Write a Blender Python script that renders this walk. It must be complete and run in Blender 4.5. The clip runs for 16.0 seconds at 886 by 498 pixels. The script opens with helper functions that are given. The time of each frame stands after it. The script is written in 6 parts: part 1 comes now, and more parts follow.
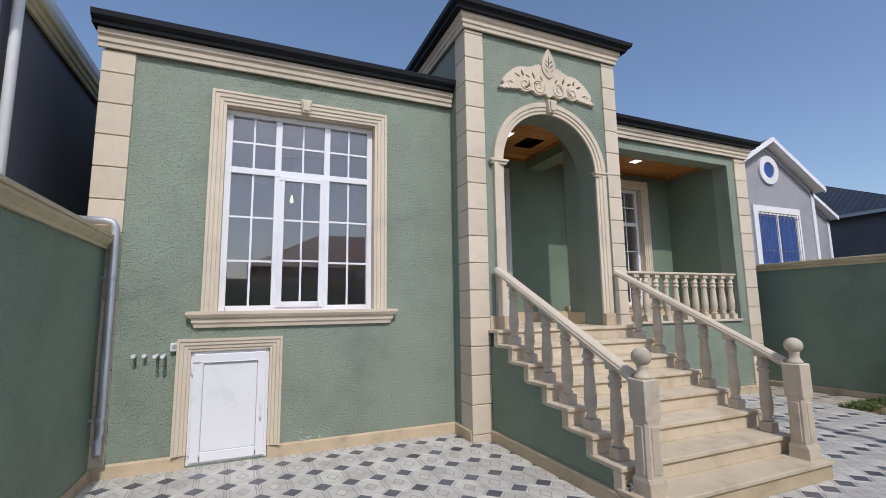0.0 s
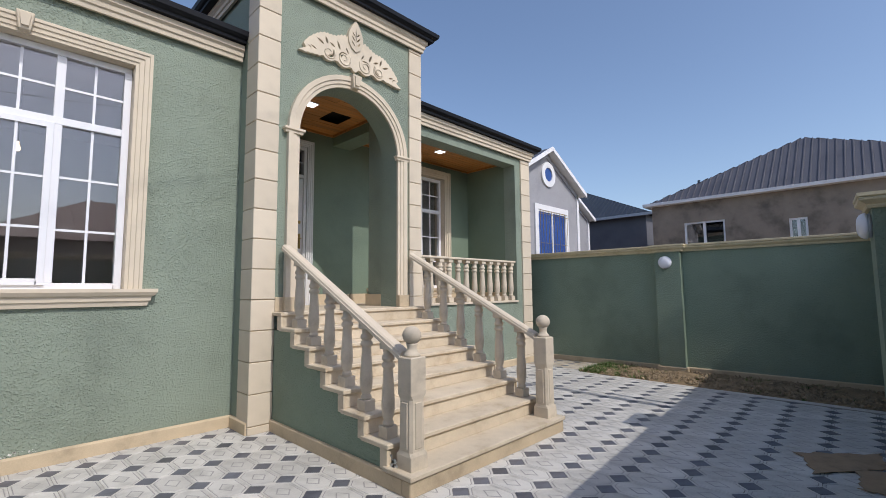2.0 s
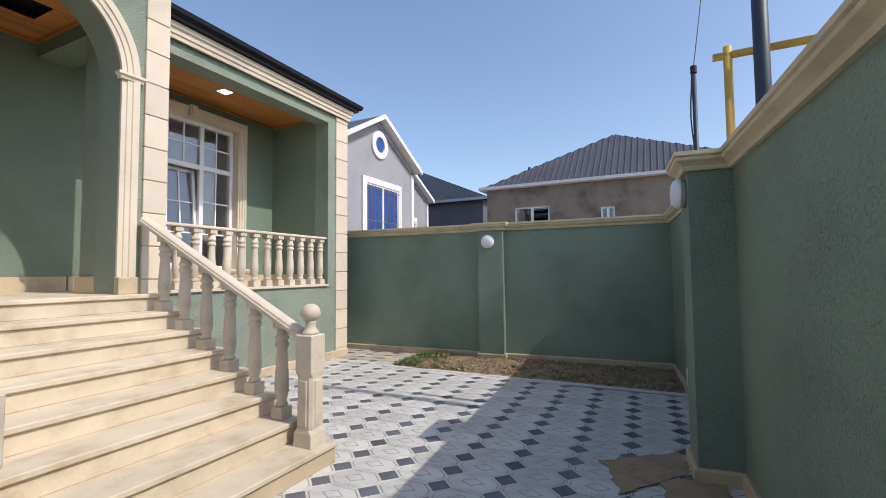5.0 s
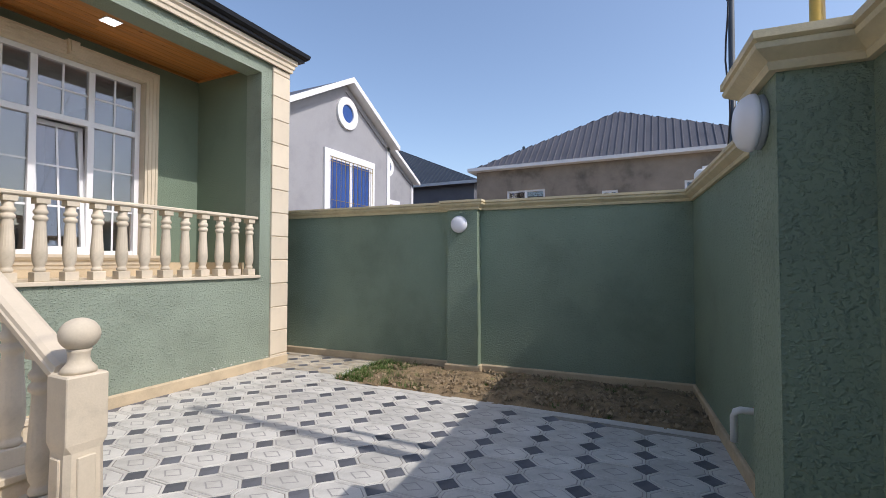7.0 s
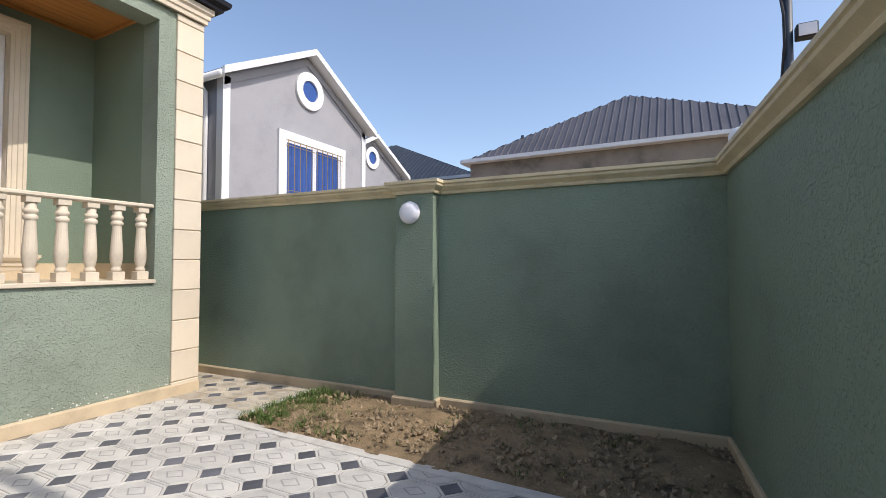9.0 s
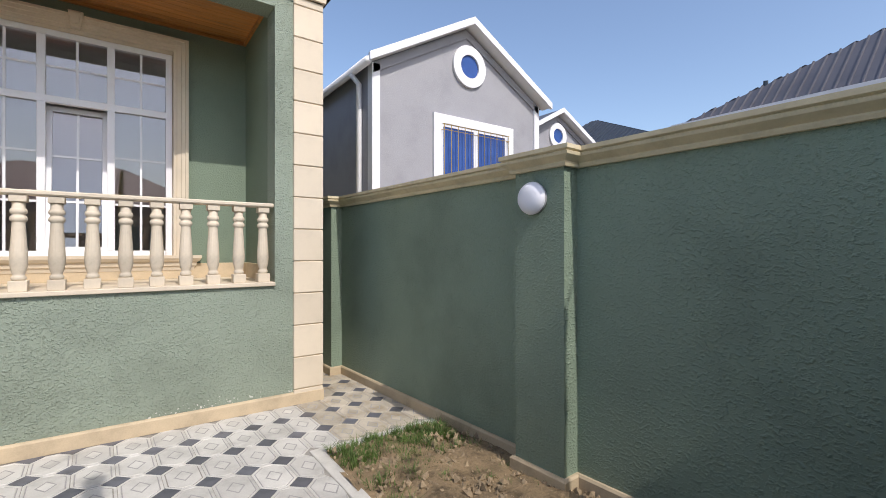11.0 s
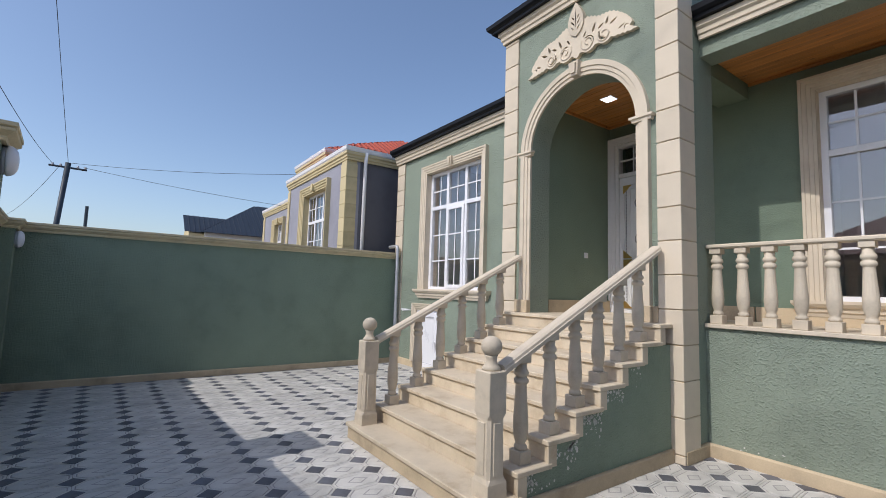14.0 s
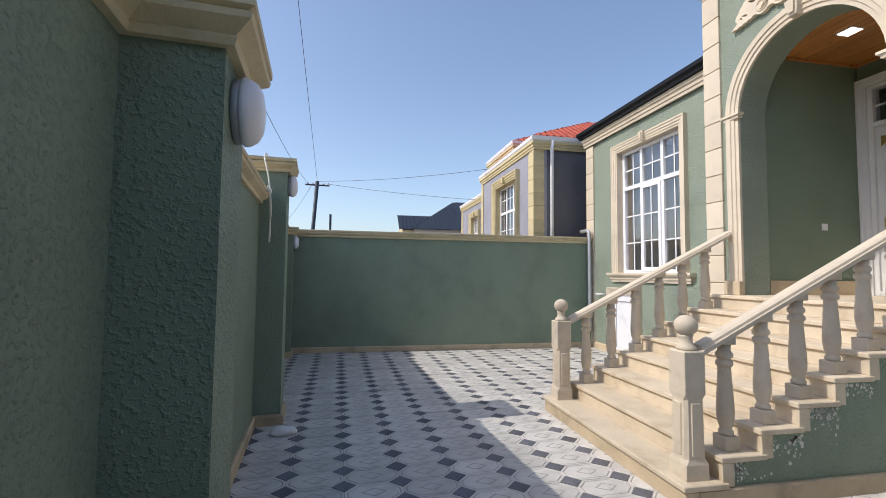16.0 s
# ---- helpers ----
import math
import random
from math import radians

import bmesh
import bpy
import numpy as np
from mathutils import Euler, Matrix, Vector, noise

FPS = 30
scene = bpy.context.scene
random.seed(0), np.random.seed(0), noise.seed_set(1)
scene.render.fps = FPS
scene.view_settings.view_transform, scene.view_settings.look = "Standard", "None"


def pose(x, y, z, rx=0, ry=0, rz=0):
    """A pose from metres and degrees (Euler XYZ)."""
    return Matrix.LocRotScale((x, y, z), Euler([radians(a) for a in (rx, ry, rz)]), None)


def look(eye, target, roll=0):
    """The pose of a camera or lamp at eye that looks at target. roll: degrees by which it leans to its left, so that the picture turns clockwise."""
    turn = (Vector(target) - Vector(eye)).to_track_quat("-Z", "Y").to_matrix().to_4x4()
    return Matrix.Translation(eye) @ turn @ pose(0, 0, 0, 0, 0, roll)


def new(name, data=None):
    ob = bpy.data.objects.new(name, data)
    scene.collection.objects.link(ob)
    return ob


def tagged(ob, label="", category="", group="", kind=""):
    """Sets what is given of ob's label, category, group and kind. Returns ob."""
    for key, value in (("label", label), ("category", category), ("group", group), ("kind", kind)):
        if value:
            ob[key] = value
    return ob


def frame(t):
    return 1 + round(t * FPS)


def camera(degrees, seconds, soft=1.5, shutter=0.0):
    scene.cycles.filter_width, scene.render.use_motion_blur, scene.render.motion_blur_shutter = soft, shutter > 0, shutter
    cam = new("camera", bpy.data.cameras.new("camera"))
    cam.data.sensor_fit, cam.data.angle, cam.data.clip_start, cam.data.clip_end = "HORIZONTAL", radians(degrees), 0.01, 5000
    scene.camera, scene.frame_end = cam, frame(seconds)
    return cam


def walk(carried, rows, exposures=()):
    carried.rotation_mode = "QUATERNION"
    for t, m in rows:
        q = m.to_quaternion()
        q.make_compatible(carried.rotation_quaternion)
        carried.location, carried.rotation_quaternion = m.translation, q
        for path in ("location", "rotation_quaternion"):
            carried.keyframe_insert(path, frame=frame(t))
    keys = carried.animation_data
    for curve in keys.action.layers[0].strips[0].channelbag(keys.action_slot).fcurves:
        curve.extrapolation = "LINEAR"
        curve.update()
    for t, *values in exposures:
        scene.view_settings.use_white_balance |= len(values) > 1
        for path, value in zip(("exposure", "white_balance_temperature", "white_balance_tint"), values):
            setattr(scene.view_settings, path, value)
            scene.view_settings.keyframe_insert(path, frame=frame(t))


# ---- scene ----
cam = camera(89.5, 16.0, 0.9)
PATH = [
    (0, (0.379, 0.045, 1.528), (1.155, 1.87, 1.787), -0.8),
    (0.5, (0.38, 0.031, 1.525), (1.285, 1.8, 1.752), -0.7),
    (1, (0.431, 0.022, 1.516), (1.491, 1.706, 1.72), -0.5),
    (1.5, (0.582, 0.031, 1.5), (1.828, 1.583, 1.693), -0.3),
    (2, (0.781, 0.013, 1.488), (2.2, 1.411, 1.669), -0.5),
    (2.5, (0.944, -0.005, 1.465), (2.53, 1.204, 1.613), -0.7),
    (3, (1.19, 0.073, 1.448), (2.888, 1.12, 1.583), -0.2),
    (3.5, (1.445, 0.135, 1.457), (3.228, 1.032, 1.581), 0.1),
    (4, (1.763, 0.172, 1.441), (3.563, 1.034, 1.559), -0.2),
    (4.1, (1.8, 0.174, 1.436), (3.601, 1.037, 1.557), -0.3),
    (6.5, (3.571, 0.403, 1.444), (5.363, 1.29, 1.506), -0.3),
    (7, (3.93, 0.428, 1.449), (5.727, 1.303, 1.505), 0.1),
    (7.5, (4.32, 0.379, 1.446), (6.107, 1.275, 1.521), -0.2),
    (8, (4.715, 0.406, 1.427), (6.482, 1.342, 1.496), -0.2),
    (8.5, (5.133, 0.453, 1.443), (6.904, 1.378, 1.514), 0.1),
    (8.7, (5.279, 0.456, 1.428), (7.054, 1.375, 1.493), 0.0),
    (10.8, (6.915, 0.64, 1.585), (8.277, 2.105, 1.579), 0.2),
    (11, (7.021, 0.678, 1.589), (8.189, 2.301, 1.591), -0.0),
    (11.5, (7.237, 0.787, 1.63), (7.705, 2.728, 1.751), 0.3),
    (12, (7.385, 0.83, 1.594), (6.985, 2.775, 1.831), 2.1),
    (12.5, (7.483, 0.814, 1.596), (6.463, 2.514, 1.855), 3.1),
    (13, (7.433, 0.757, 1.567), (6.103, 2.229, 1.818), 3.2),
    (13.5, (7.342, 0.665, 1.543), (5.839, 1.966, 1.762), 2.4),
    (14, (7.307, 0.557, 1.509), (5.683, 1.709, 1.693), 1.8),
    (14.5, (7.345, 0.502, 1.493), (5.573, 1.416, 1.653), 1.3),
    (15, (7.495, 0.505, 1.471), (5.587, 1.088, 1.611), 1.4),
    (15.5, (7.608, 0.483, 1.466), (5.642, 0.833, 1.578), 0.7),
    (16, (7.627, 0.476, 1.465), (5.666, 0.853, 1.577), 0.6),
]
walk(cam, [(t, look(eye, target, roll)) for t, eye, target, roll in PATH],
     exposures=[(0, 0, 6330, 13), (1.5, 0.05, 6380, 13), (2.5, 0.31, 6530, 13), (3, 0.41, 6600, 13), (4, 0.5, 6620, 13), (6.5, 0.48, 6620, 13), (8.5, 0.64, 6850, 13), (11, 0.52, 6700, 13), (11.5, 0.3, 6500, 13), (12.5, 0.16, 6350, 13), (14.5, 0.14, 6450, 13), (15, 0.42, 6600, 13), (16, 0.47, 6750, 13)])

# ---- world and sun ----
SUN = Vector((0.008, 1.0, -1.09)).normalized()
ELEV = math.asin(-SUN.z)
world = bpy.data.worlds.new("sky")
scene.world = world
world.use_nodes = True
wn = world.node_tree
sky = wn.nodes.new("ShaderNodeTexSky")
sky.sky_type, sky.sun_disc = "NISHITA", False
sky.sun_elevation, sky.sun_rotation = ELEV, math.atan2(-SUN.x, -SUN.y)
sky.air_density, sky.dust_density, sky.ozone_density = 1.0, 1.6, 2.2
wn.links.new(sky.outputs[0], wn.nodes["Background"].inputs[0])
wn.nodes["Background"].inputs[1].default_value = 0.15
sun = new("sun", bpy.data.lights.new("sun", "SUN"))
sun.data.energy, sun.data.angle, sun.data.color = 2.3, radians(0.53), (1.0, 0.965, 0.90)
sun.matrix_world = look((0, -20, 24), Vector((0, -20, 24)) + SUN)
tagged(sun, "low warm spring sun", "sun", kind="structure")


# ---- materials ----
def mat(name, color, rough=0.7, metal=0.0, var=0.12, scale=3.0, fine=60.0, bump=0.15, dist=0.004, dark=None, spec=0.4,
        island=False, per=0.0):
    """Colour that varies at two scales, roughness that varies with it, and fine relief."""
    m = bpy.data.materials.new(name)
    m.use_nodes = True
    t = m.node_tree
    n, l = t.nodes, t.links
    b = n["Principled BSDF"]
    b.inputs["Metallic"].default_value = metal
    b.inputs["Specular IOR Level"].default_value = spec
    co = n.new("ShaderNodeTexCoord")
    big = n.new("ShaderNodeTexNoise")
    big.inputs["Scale"].default_value, big.inputs["Detail"].default_value, big.inputs["Roughness"].default_value = scale, 6, 0.62
    small = n.new("ShaderNodeTexNoise")
    small.inputs["Scale"].default_value, small.inputs["Detail"].default_value = fine, 4
    for x in (big, small):
        l.new(co.outputs["Object"], x.inputs["Vector"])
    ramp = n.new("ShaderNodeValToRGB")
    c = Vector(color)
    lo = Vector(dark) if dark else c * (1 - var * 2)
    ramp.color_ramp.elements[0].position, ramp.color_ramp.elements[0].color = 0.28, (*lo, 1)
    ramp.color_ramp.elements[1].position, ramp.color_ramp.elements[1].color = 0.72, (*[min(1, v * (1 + var)) for v in c], 1)
    mid = ramp.color_ramp.elements.new(0.48)
    mid.color = (*c, 1)
    l.new(big.outputs["Fac"], ramp.inputs["Fac"])
    mix = n.new("ShaderNodeMix")
    mix.data_type, mix.blend_type = "RGBA", "MULTIPLY"
    mix.inputs["Factor"].default_value = 1.0
    l.new(ramp.outputs["Color"], mix.inputs["A"])
    grain = n.new("ShaderNodeMapRange")
    grain.inputs["To Min"].default_value, grain.inputs["To Max"].default_value = 1 - var * 0.8, 1 + var * 0.5
    l.new(small.outputs["Fac"], grain.inputs["Value"])
    l.new(grain.outputs["Result"], mix.inputs["B"])
    out = mix.outputs["Result"]
    if per:
        if island:
            src = n.new("ShaderNodeNewGeometry").outputs["Random Per Island"]
        else:
            src = n.new("ShaderNodeObjectInfo").outputs["Random"]
        pr = n.new("ShaderNodeMapRange")
        pr.inputs["To Min"].default_value, pr.inputs["To Max"].default_value = 1 - per, 1 + per * 0.6
        l.new(src, pr.inputs["Value"])
        m2 = n.new("ShaderNodeMix")
        m2.data_type, m2.blend_type = "RGBA", "MULTIPLY"
        m2.inputs["Factor"].default_value = 1.0
        l.new(out, m2.inputs["A"])
        l.new(pr.outputs["Result"], m2.inputs["B"])
        out = m2.outputs["Result"]
    l.new(out, b.inputs["Base Color"])
    rr = n.new("ShaderNodeMapRange")
    rr.inputs["To Min"].default_value, rr.inputs["To Max"].default_value = max(0.02, rough - 0.1), min(1, rough + 0.1)
    l.new(big.outputs["Fac"], rr.inputs["Value"])
    l.new(rr.outputs["Result"], b.inputs["Roughness"])
    if bump:
        bp = n.new("ShaderNodeBump")
        bp.inputs["Strength"].default_value, bp.inputs["Distance"].default_value = bump, dist
        l.new(small.outputs["Fac"], bp.inputs["Height"])
        l.new(bp.outputs["Normal"], b.inputs["Normal"])
    return m


def stucco(name, color, rough=0.62, lump=50.0, strength=0.5, dist=0.010, stain=0.1):
    """Sprayed textured render: rounded blobs and runs over flat patches, faint weather stains."""
    m = mat(name, color, rough, var=stain, scale=1.1, fine=90, bump=0, spec=0.35)
    t = m.node_tree
    n, l = t.nodes, t.links
    co = n["Texture Coordinate"]
    warp = n.new("ShaderNodeMapping")
    warp.inputs["Scale"].default_value = (1.0, 1.0, 1.25)
    l.new(co.outputs["Object"], warp.inputs["Vector"])
    a = n.new("ShaderNodeTexNoise")
    a.inputs["Scale"].default_value, a.inputs["Detail"].default_value, a.inputs["Distortion"].default_value = lump, 2.2, 0.15
    l.new(warp.outputs["Vector"], a.inputs["Vector"])
    r = n.new("ShaderNodeValToRGB")
    r.color_ramp.elements[0].position, r.color_ramp.elements[1].position = 0.48, 0.86
    l.new(a.outputs["Fac"], r.inputs["Fac"])
    b2 = n.new("ShaderNodeTexNoise")
    b2.inputs["Scale"].default_value, b2.inputs["Detail"].default_value = lump * 3.2, 3
    l.new(co.outputs["Object"], b2.inputs["Vector"])
    add = n.new("ShaderNodeMath")
    add.operation = "MULTIPLY_ADD"
    add.inputs[1].default_value = 0.16
    l.new(b2.outputs["Fac"], add.inputs[0])
    l.new(r.outputs["Color"], add.inputs[2])
    bp = n.new("ShaderNodeBump")
    bp.inputs["Strength"].default_value, bp.inputs["Distance"].default_value = strength, dist
    l.new(add.outputs[0], bp.inputs["Height"])
    l.new(bp.outputs["Normal"], n["Principled BSDF"].inputs["Normal"])
    return m


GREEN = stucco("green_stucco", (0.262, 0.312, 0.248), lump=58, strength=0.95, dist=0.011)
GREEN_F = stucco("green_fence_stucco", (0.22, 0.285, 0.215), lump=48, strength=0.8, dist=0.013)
# facade stucco darkened: shade of the porch and terrace recess put into the colour
GREEN_SHADED = stucco("green_stucco_shaded", (0.172, 0.228, 0.168), lump=55, strength=0.4)
GREY_W = stucco("grey_render", (0.33, 0.33, 0.355), lump=60, strength=0.25)
# own grey of the far dark house; stands for shade on the twin's side
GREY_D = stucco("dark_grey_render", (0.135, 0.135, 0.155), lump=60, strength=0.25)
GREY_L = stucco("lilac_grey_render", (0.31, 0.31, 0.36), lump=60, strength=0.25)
BROWN_W = stucco("raw_cement_render", (0.27, 0.22, 0.175), lump=5, strength=0.2, stain=0.32)
STONE = mat("cream_limestone", (0.655, 0.565, 0.44), 0.75, var=0.07, scale=2.2, fine=120, bump=0.12, dist=0.002, per=0.08)
STONE_S = mat("stair_limestone", (0.62, 0.53, 0.40), 0.7, var=0.13, scale=3.5, fine=110, bump=0.2, dist=0.003, per=0.1,
              dark=(0.47, 0.37, 0.25))
STONE_B = mat("baluster_limestone", (0.60, 0.52, 0.405), 0.75, var=0.1, scale=6, fine=110, bump=0.2, dist=0.003, per=0.12)
STONE_P = mat("plinth_limestone", (0.51, 0.41, 0.28), 0.78, var=0.16, scale=2.6, fine=90, bump=0.25, dist=0.004, per=0.1)
STONE_C = mat("painted_fence_cap", (0.62, 0.53, 0.35), 0.7, var=0.1, scale=5, fine=70, bump=0.35, dist=0.006)
CREAM_N = mat("yellowish_neighbour_stone", (0.58, 0.49, 0.29), 0.75, var=0.08, scale=2, fine=100, bump=0.1, per=0.07)
PVC = mat("white_pvc", (0.80, 0.80, 0.83), 0.3, var=0.02, scale=2, fine=40, bump=0.0, spec=0.5)
PVC_N = mat("white_paint", (0.78, 0.78, 0.80), 0.55, var=0.04, scale=2, fine=40, bump=0.05)
GUTTER = mat("black_metal_gutter", (0.008, 0.009, 0.013), 0.45, metal=0.0, var=0.1, scale=3, fine=60, bump=0.02, spec=0.25)
ROOF_K = mat("black_roof_sheet", (0.03, 0.032, 0.038), 0.42, var=0.1, scale=2, fine=60, bump=0.03)
ROOF_G = mat("grey_roof_sheet", (0.085, 0.085, 0.10), 0.45, var=0.12, scale=1.5, fine=50, bump=0.03)
ROOF_B = mat("dark_blue_roof_sheet", (0.027, 0.036, 0.051), 0.42, var=0.1, scale=1.5, fine=50, bump=0.03)
ROOF_R = mat("red_roof_sheet", (0.42, 0.085, 0.045), 0.5, var=0.1, scale=1.5, fine=50, bump=0.03)
ROOF_P = mat("pinkish_roof_sheet", (0.30, 0.13, 0.11), 0.6, var=0.1, scale=1.5, fine=50, bump=0.03)
BLUE = mat("blue_shutter_cloth", (0.03, 0.085, 0.30), 0.4, var=0.12, scale=5, fine=40, bump=0.05)
STEEL = mat("galvanised_pipe", (0.42, 0.43, 0.46), 0.42, metal=0.3, var=0.08, scale=4, fine=60, bump=0.03)
POLE_M = mat("dark_blue_steel_pole", (0.03, 0.045, 0.065), 0.5, var=0.15, scale=5, fine=60, bump=0.05)
YELLOW = mat("yellow_gas_pipe", (0.58, 0.38, 0.08), 0.45, var=0.1, scale=5, fine=60, bump=0.04)
CABLE = mat("black_cable", (0.02, 0.02, 0.024), 0.6, var=0.1, bump=0)
CORD = mat("white_cord", (0.72, 0.70, 0.64), 0.5, var=0.05, bump=0)
LAMP_W = mat("white_lamp_plastic", (0.80, 0.80, 0.86), 0.35, var=0.02, bump=0, spec=0.5)
PIPE_W = mat("white_plastic_pipe", (0.74, 0.74, 0.74), 0.35, var=0.04, bump=0.02)
ORANGE = mat("orange_plastic", (0.7, 0.18, 0.04), 0.5, var=0.05, bump=0)
BRASS = mat("brass", (0.55, 0.38, 0.13), 0.35, metal=0.9, var=0.1, bump=0.02)
DOOR_P = mat("pale_door_paint", (0.66, 0.66, 0.66), 0.45, var=0.04, scale=3, fine=80, bump=0.04)
SILVER = mat("silver_relief", (0.26, 0.26, 0.27), 0.4, metal=0.5, var=0.1, bump=0.02)
CARD = mat("weathered_cardboard", (0.34, 0.24, 0.15), 0.9, var=0.16, scale=7, fine=90, bump=0.2)
SOIL = mat("dry_soil", (0.25, 0.18, 0.105), 0.95, var=0.38, scale=5, fine=55, bump=0.9, dist=0.02)
CLOD = mat("soil_clods", (0.31, 0.235, 0.15), 0.95, var=0.2, scale=12, fine=80, bump=0.6, dist=0.01, island=True, per=0.3)
GRASS = mat("grass_blades", (0.095, 0.155, 0.035), 0.6, var=0.2, scale=9, fine=50, bump=0, island=True, per=0.35)
CONC = mat("concrete_kerb", (0.54, 0.52, 0.48), 0.85, var=0.12, scale=6, fine=80, bump=0.3)
EARTH = mat("distant_ground", (0.25, 0.20, 0.14), 0.95, var=0.2, scale=0.3, fine=8, bump=0.3)
ROOM = mat("plain_room_plaster", (0.66, 0.64, 0.64), 0.9, var=0.03, bump=0)
BLACK = mat("black_void", (0.01, 0.01, 0.01), 0.9, var=0.0, bump=0)
TILE_W = mat("pale_cement_tile", (0.565, 0.548, 0.512), 0.5, var=0.15, scale=4, fine=90, bump=0.12, dist=0.002, per=0.13)
TILE_D = mat("dark_cement_tile", (0.125, 0.13, 0.152), 0.42, var=0.24, scale=8, fine=90, bump=0.12, dist=0.002, per=0.3)
TILE_WI = mat("pale_cement_tile_far", (0.565, 0.548, 0.512), 0.5, var=0.15, scale=4, fine=90, bump=0.12, dist=0.002, per=0.13, island=True)
TILE_DI = mat("dark_cement_tile_far", (0.125, 0.13, 0.152), 0.42, var=0.24, scale=8, fine=90, bump=0.12, dist=0.002, per=0.3, island=True)
TILE_I = mat("grey_tile_inlay", (0.345, 0.335, 0.325), 0.6, var=0.13, scale=9, fine=90, bump=0.15)
TILE_Y = mat("sandy_worn_tile", (0.47, 0.42, 0.34), 0.7, var=0.2, scale=4, fine=90, bump=0.2, dist=0.003, per=0.2, island=True, dark=(0.34, 0.27, 0.18))
GROUT = mat("sandy_joint", (0.30, 0.28, 0.25), 0.9, var=0.15, scale=9, fine=120, bump=0.3)
SALT = mat("salt_bloom", (0.62, 0.62, 0.58), 0.95, var=0.2, scale=20, fine=140, bump=0.5)


def pine():
    """Orange-varnished pine boards along x: stretched grain and dark knots."""
    m = mat("varnished_pine", (0.52, 0.22, 0.06), 0.35, var=0.18, scale=4, fine=40, bump=0.05, spec=0.5, island=True, per=0.22)
    t = m.node_tree
    n, l = t.nodes, t.links
    co = n["Texture Coordinate"]
    mp = n.new("ShaderNodeMapping")
    mp.inputs["Scale"].default_value = (0.35, 5.0, 5.0)
    l.new(co.outputs["Object"], mp.inputs["Vector"])
    for x in ("Noise Texture", "Noise Texture.001"):
        l.new(mp.outputs["Vector"], n[x].inputs["Vector"])
    vo = n.new("ShaderNodeTexVoronoi")
    vo.inputs["Scale"].default_value = 4.2
    mk = n.new("ShaderNodeMapping")
    mk.inputs["Scale"].default_value = (0.8, 1.6, 1.0)
    l.new(co.outputs["Object"], mk.inputs["Vector"])
    l.new(mk.outputs["Vector"], vo.inputs["Vector"])
    r = n.new("ShaderNodeValToRGB")
    r.color_ramp.elements[0].position, r.color_ramp.elements[0].color = 0.05, (0.28, 0.2, 0.15, 1)
    r.color_ramp.elements[1].position, r.color_ramp.elements[1].color = 0.12, (1, 1, 1, 1)
    l.new(vo.outputs["Distance"], r.inputs["Fac"])
    b = n["Principled BSDF"]
    old = b.inputs["Base Color"].links[0].from_socket
    mx = n.new("ShaderNodeMix")
    mx.data_type, mx.blend_type = "RGBA", "MULTIPLY"
    mx.inputs["Factor"].default_value = 0.8
    l.new(old, mx.inputs["A"])
    l.new(r.outputs["Color"], mx.inputs["B"])
    l.new(mx.outputs["Result"], b.inputs["Base Color"])
    return m


PINE = pine()


def glass(name, tint, ior):
    m = bpy.data.materials.new(name)
    m.use_nodes = True
    b = m.node_tree.nodes["Principled BSDF"]
    b.inputs["Base Color"].default_value = (*tint, 1)
    b.inputs["Roughness"].default_value = 0.012
    b.inputs["Transmission Weight"].default_value = 1.0
    b.inputs["IOR"].default_value = ior
    return m


GLASS = glass("window_glass", (0.90, 0.89, 0.92), 1.95)


def glow(name, color, strength):
    m = bpy.data.materials.new(name)
    m.use_nodes = True
    b = m.node_tree.nodes["Principled BSDF"]
    b.inputs["Emission Color"].default_value = (*color, 1)
    b.inputs["Emission Strength"].default_value = strength
    return m


PANEL = glow("lit_led_panel", (0.85, 0.93, 1.0), 2.6)


# ---- mesh helpers ----
def part(name, bm, material, parent=None, label="", smooth=False):
    """Links a bmesh as one mesh object, under a thing or part where one is given."""
    bmesh.ops.recalc_face_normals(bm, faces=bm.faces[:])
    me = bpy.data.meshes.new(name)
    bm.to_mesh(me)
    bm.free()
    for one in (material if isinstance(material, (list, tuple)) else [material]):
        me.materials.append(one)
    if smooth:
        for p in me.polygons:
            p.use_smooth = True
    ob = new(name, me)
    if parent:
        ob.parent = parent
    if label:
        tagged(ob, label)
    return ob


def thing(name, label, category, group="", kind="", at=(0, 0, 0)):
    ob = new(name)
    ob.location = at
    bpy.context.view_layer.update()
    return tagged(ob, label, category, group, kind)


def box(bm, x0, x1, y0, y1, z0, z1, mi=0):
    v = [bm.verts.new(p) for p in ((x0, y0, z0), (x1, y0, z0), (x1, y1, z0), (x0, y1, z0), (x0, y0, z1), (x1, y0, z1), (x1, y1, z1), (x0, y1, z1))]
    for f in ((0, 3, 2, 1), (4, 5, 6, 7), (0, 1, 5, 4), (1, 2, 6, 5), (2, 3, 7, 6), (3, 0, 4, 7)):
        bm.faces.new([v[i] for i in f]).material_index = mi
    return v


def bevelled(bm, w=0.006, seg=1):
    bmesh.ops.bevel(bm, geom=bm.edges[:], offset=w, segments=seg, affect="EDGES", clamp_overlap=True)
    return bm


def B(x0, x1, y0, y1, z0, z1, bev=0.0):
    bm = bmesh.new()
    box(bm, x0, x1, y0, y1, z0, z1)
    return bevelled(bm, bev) if bev else bm


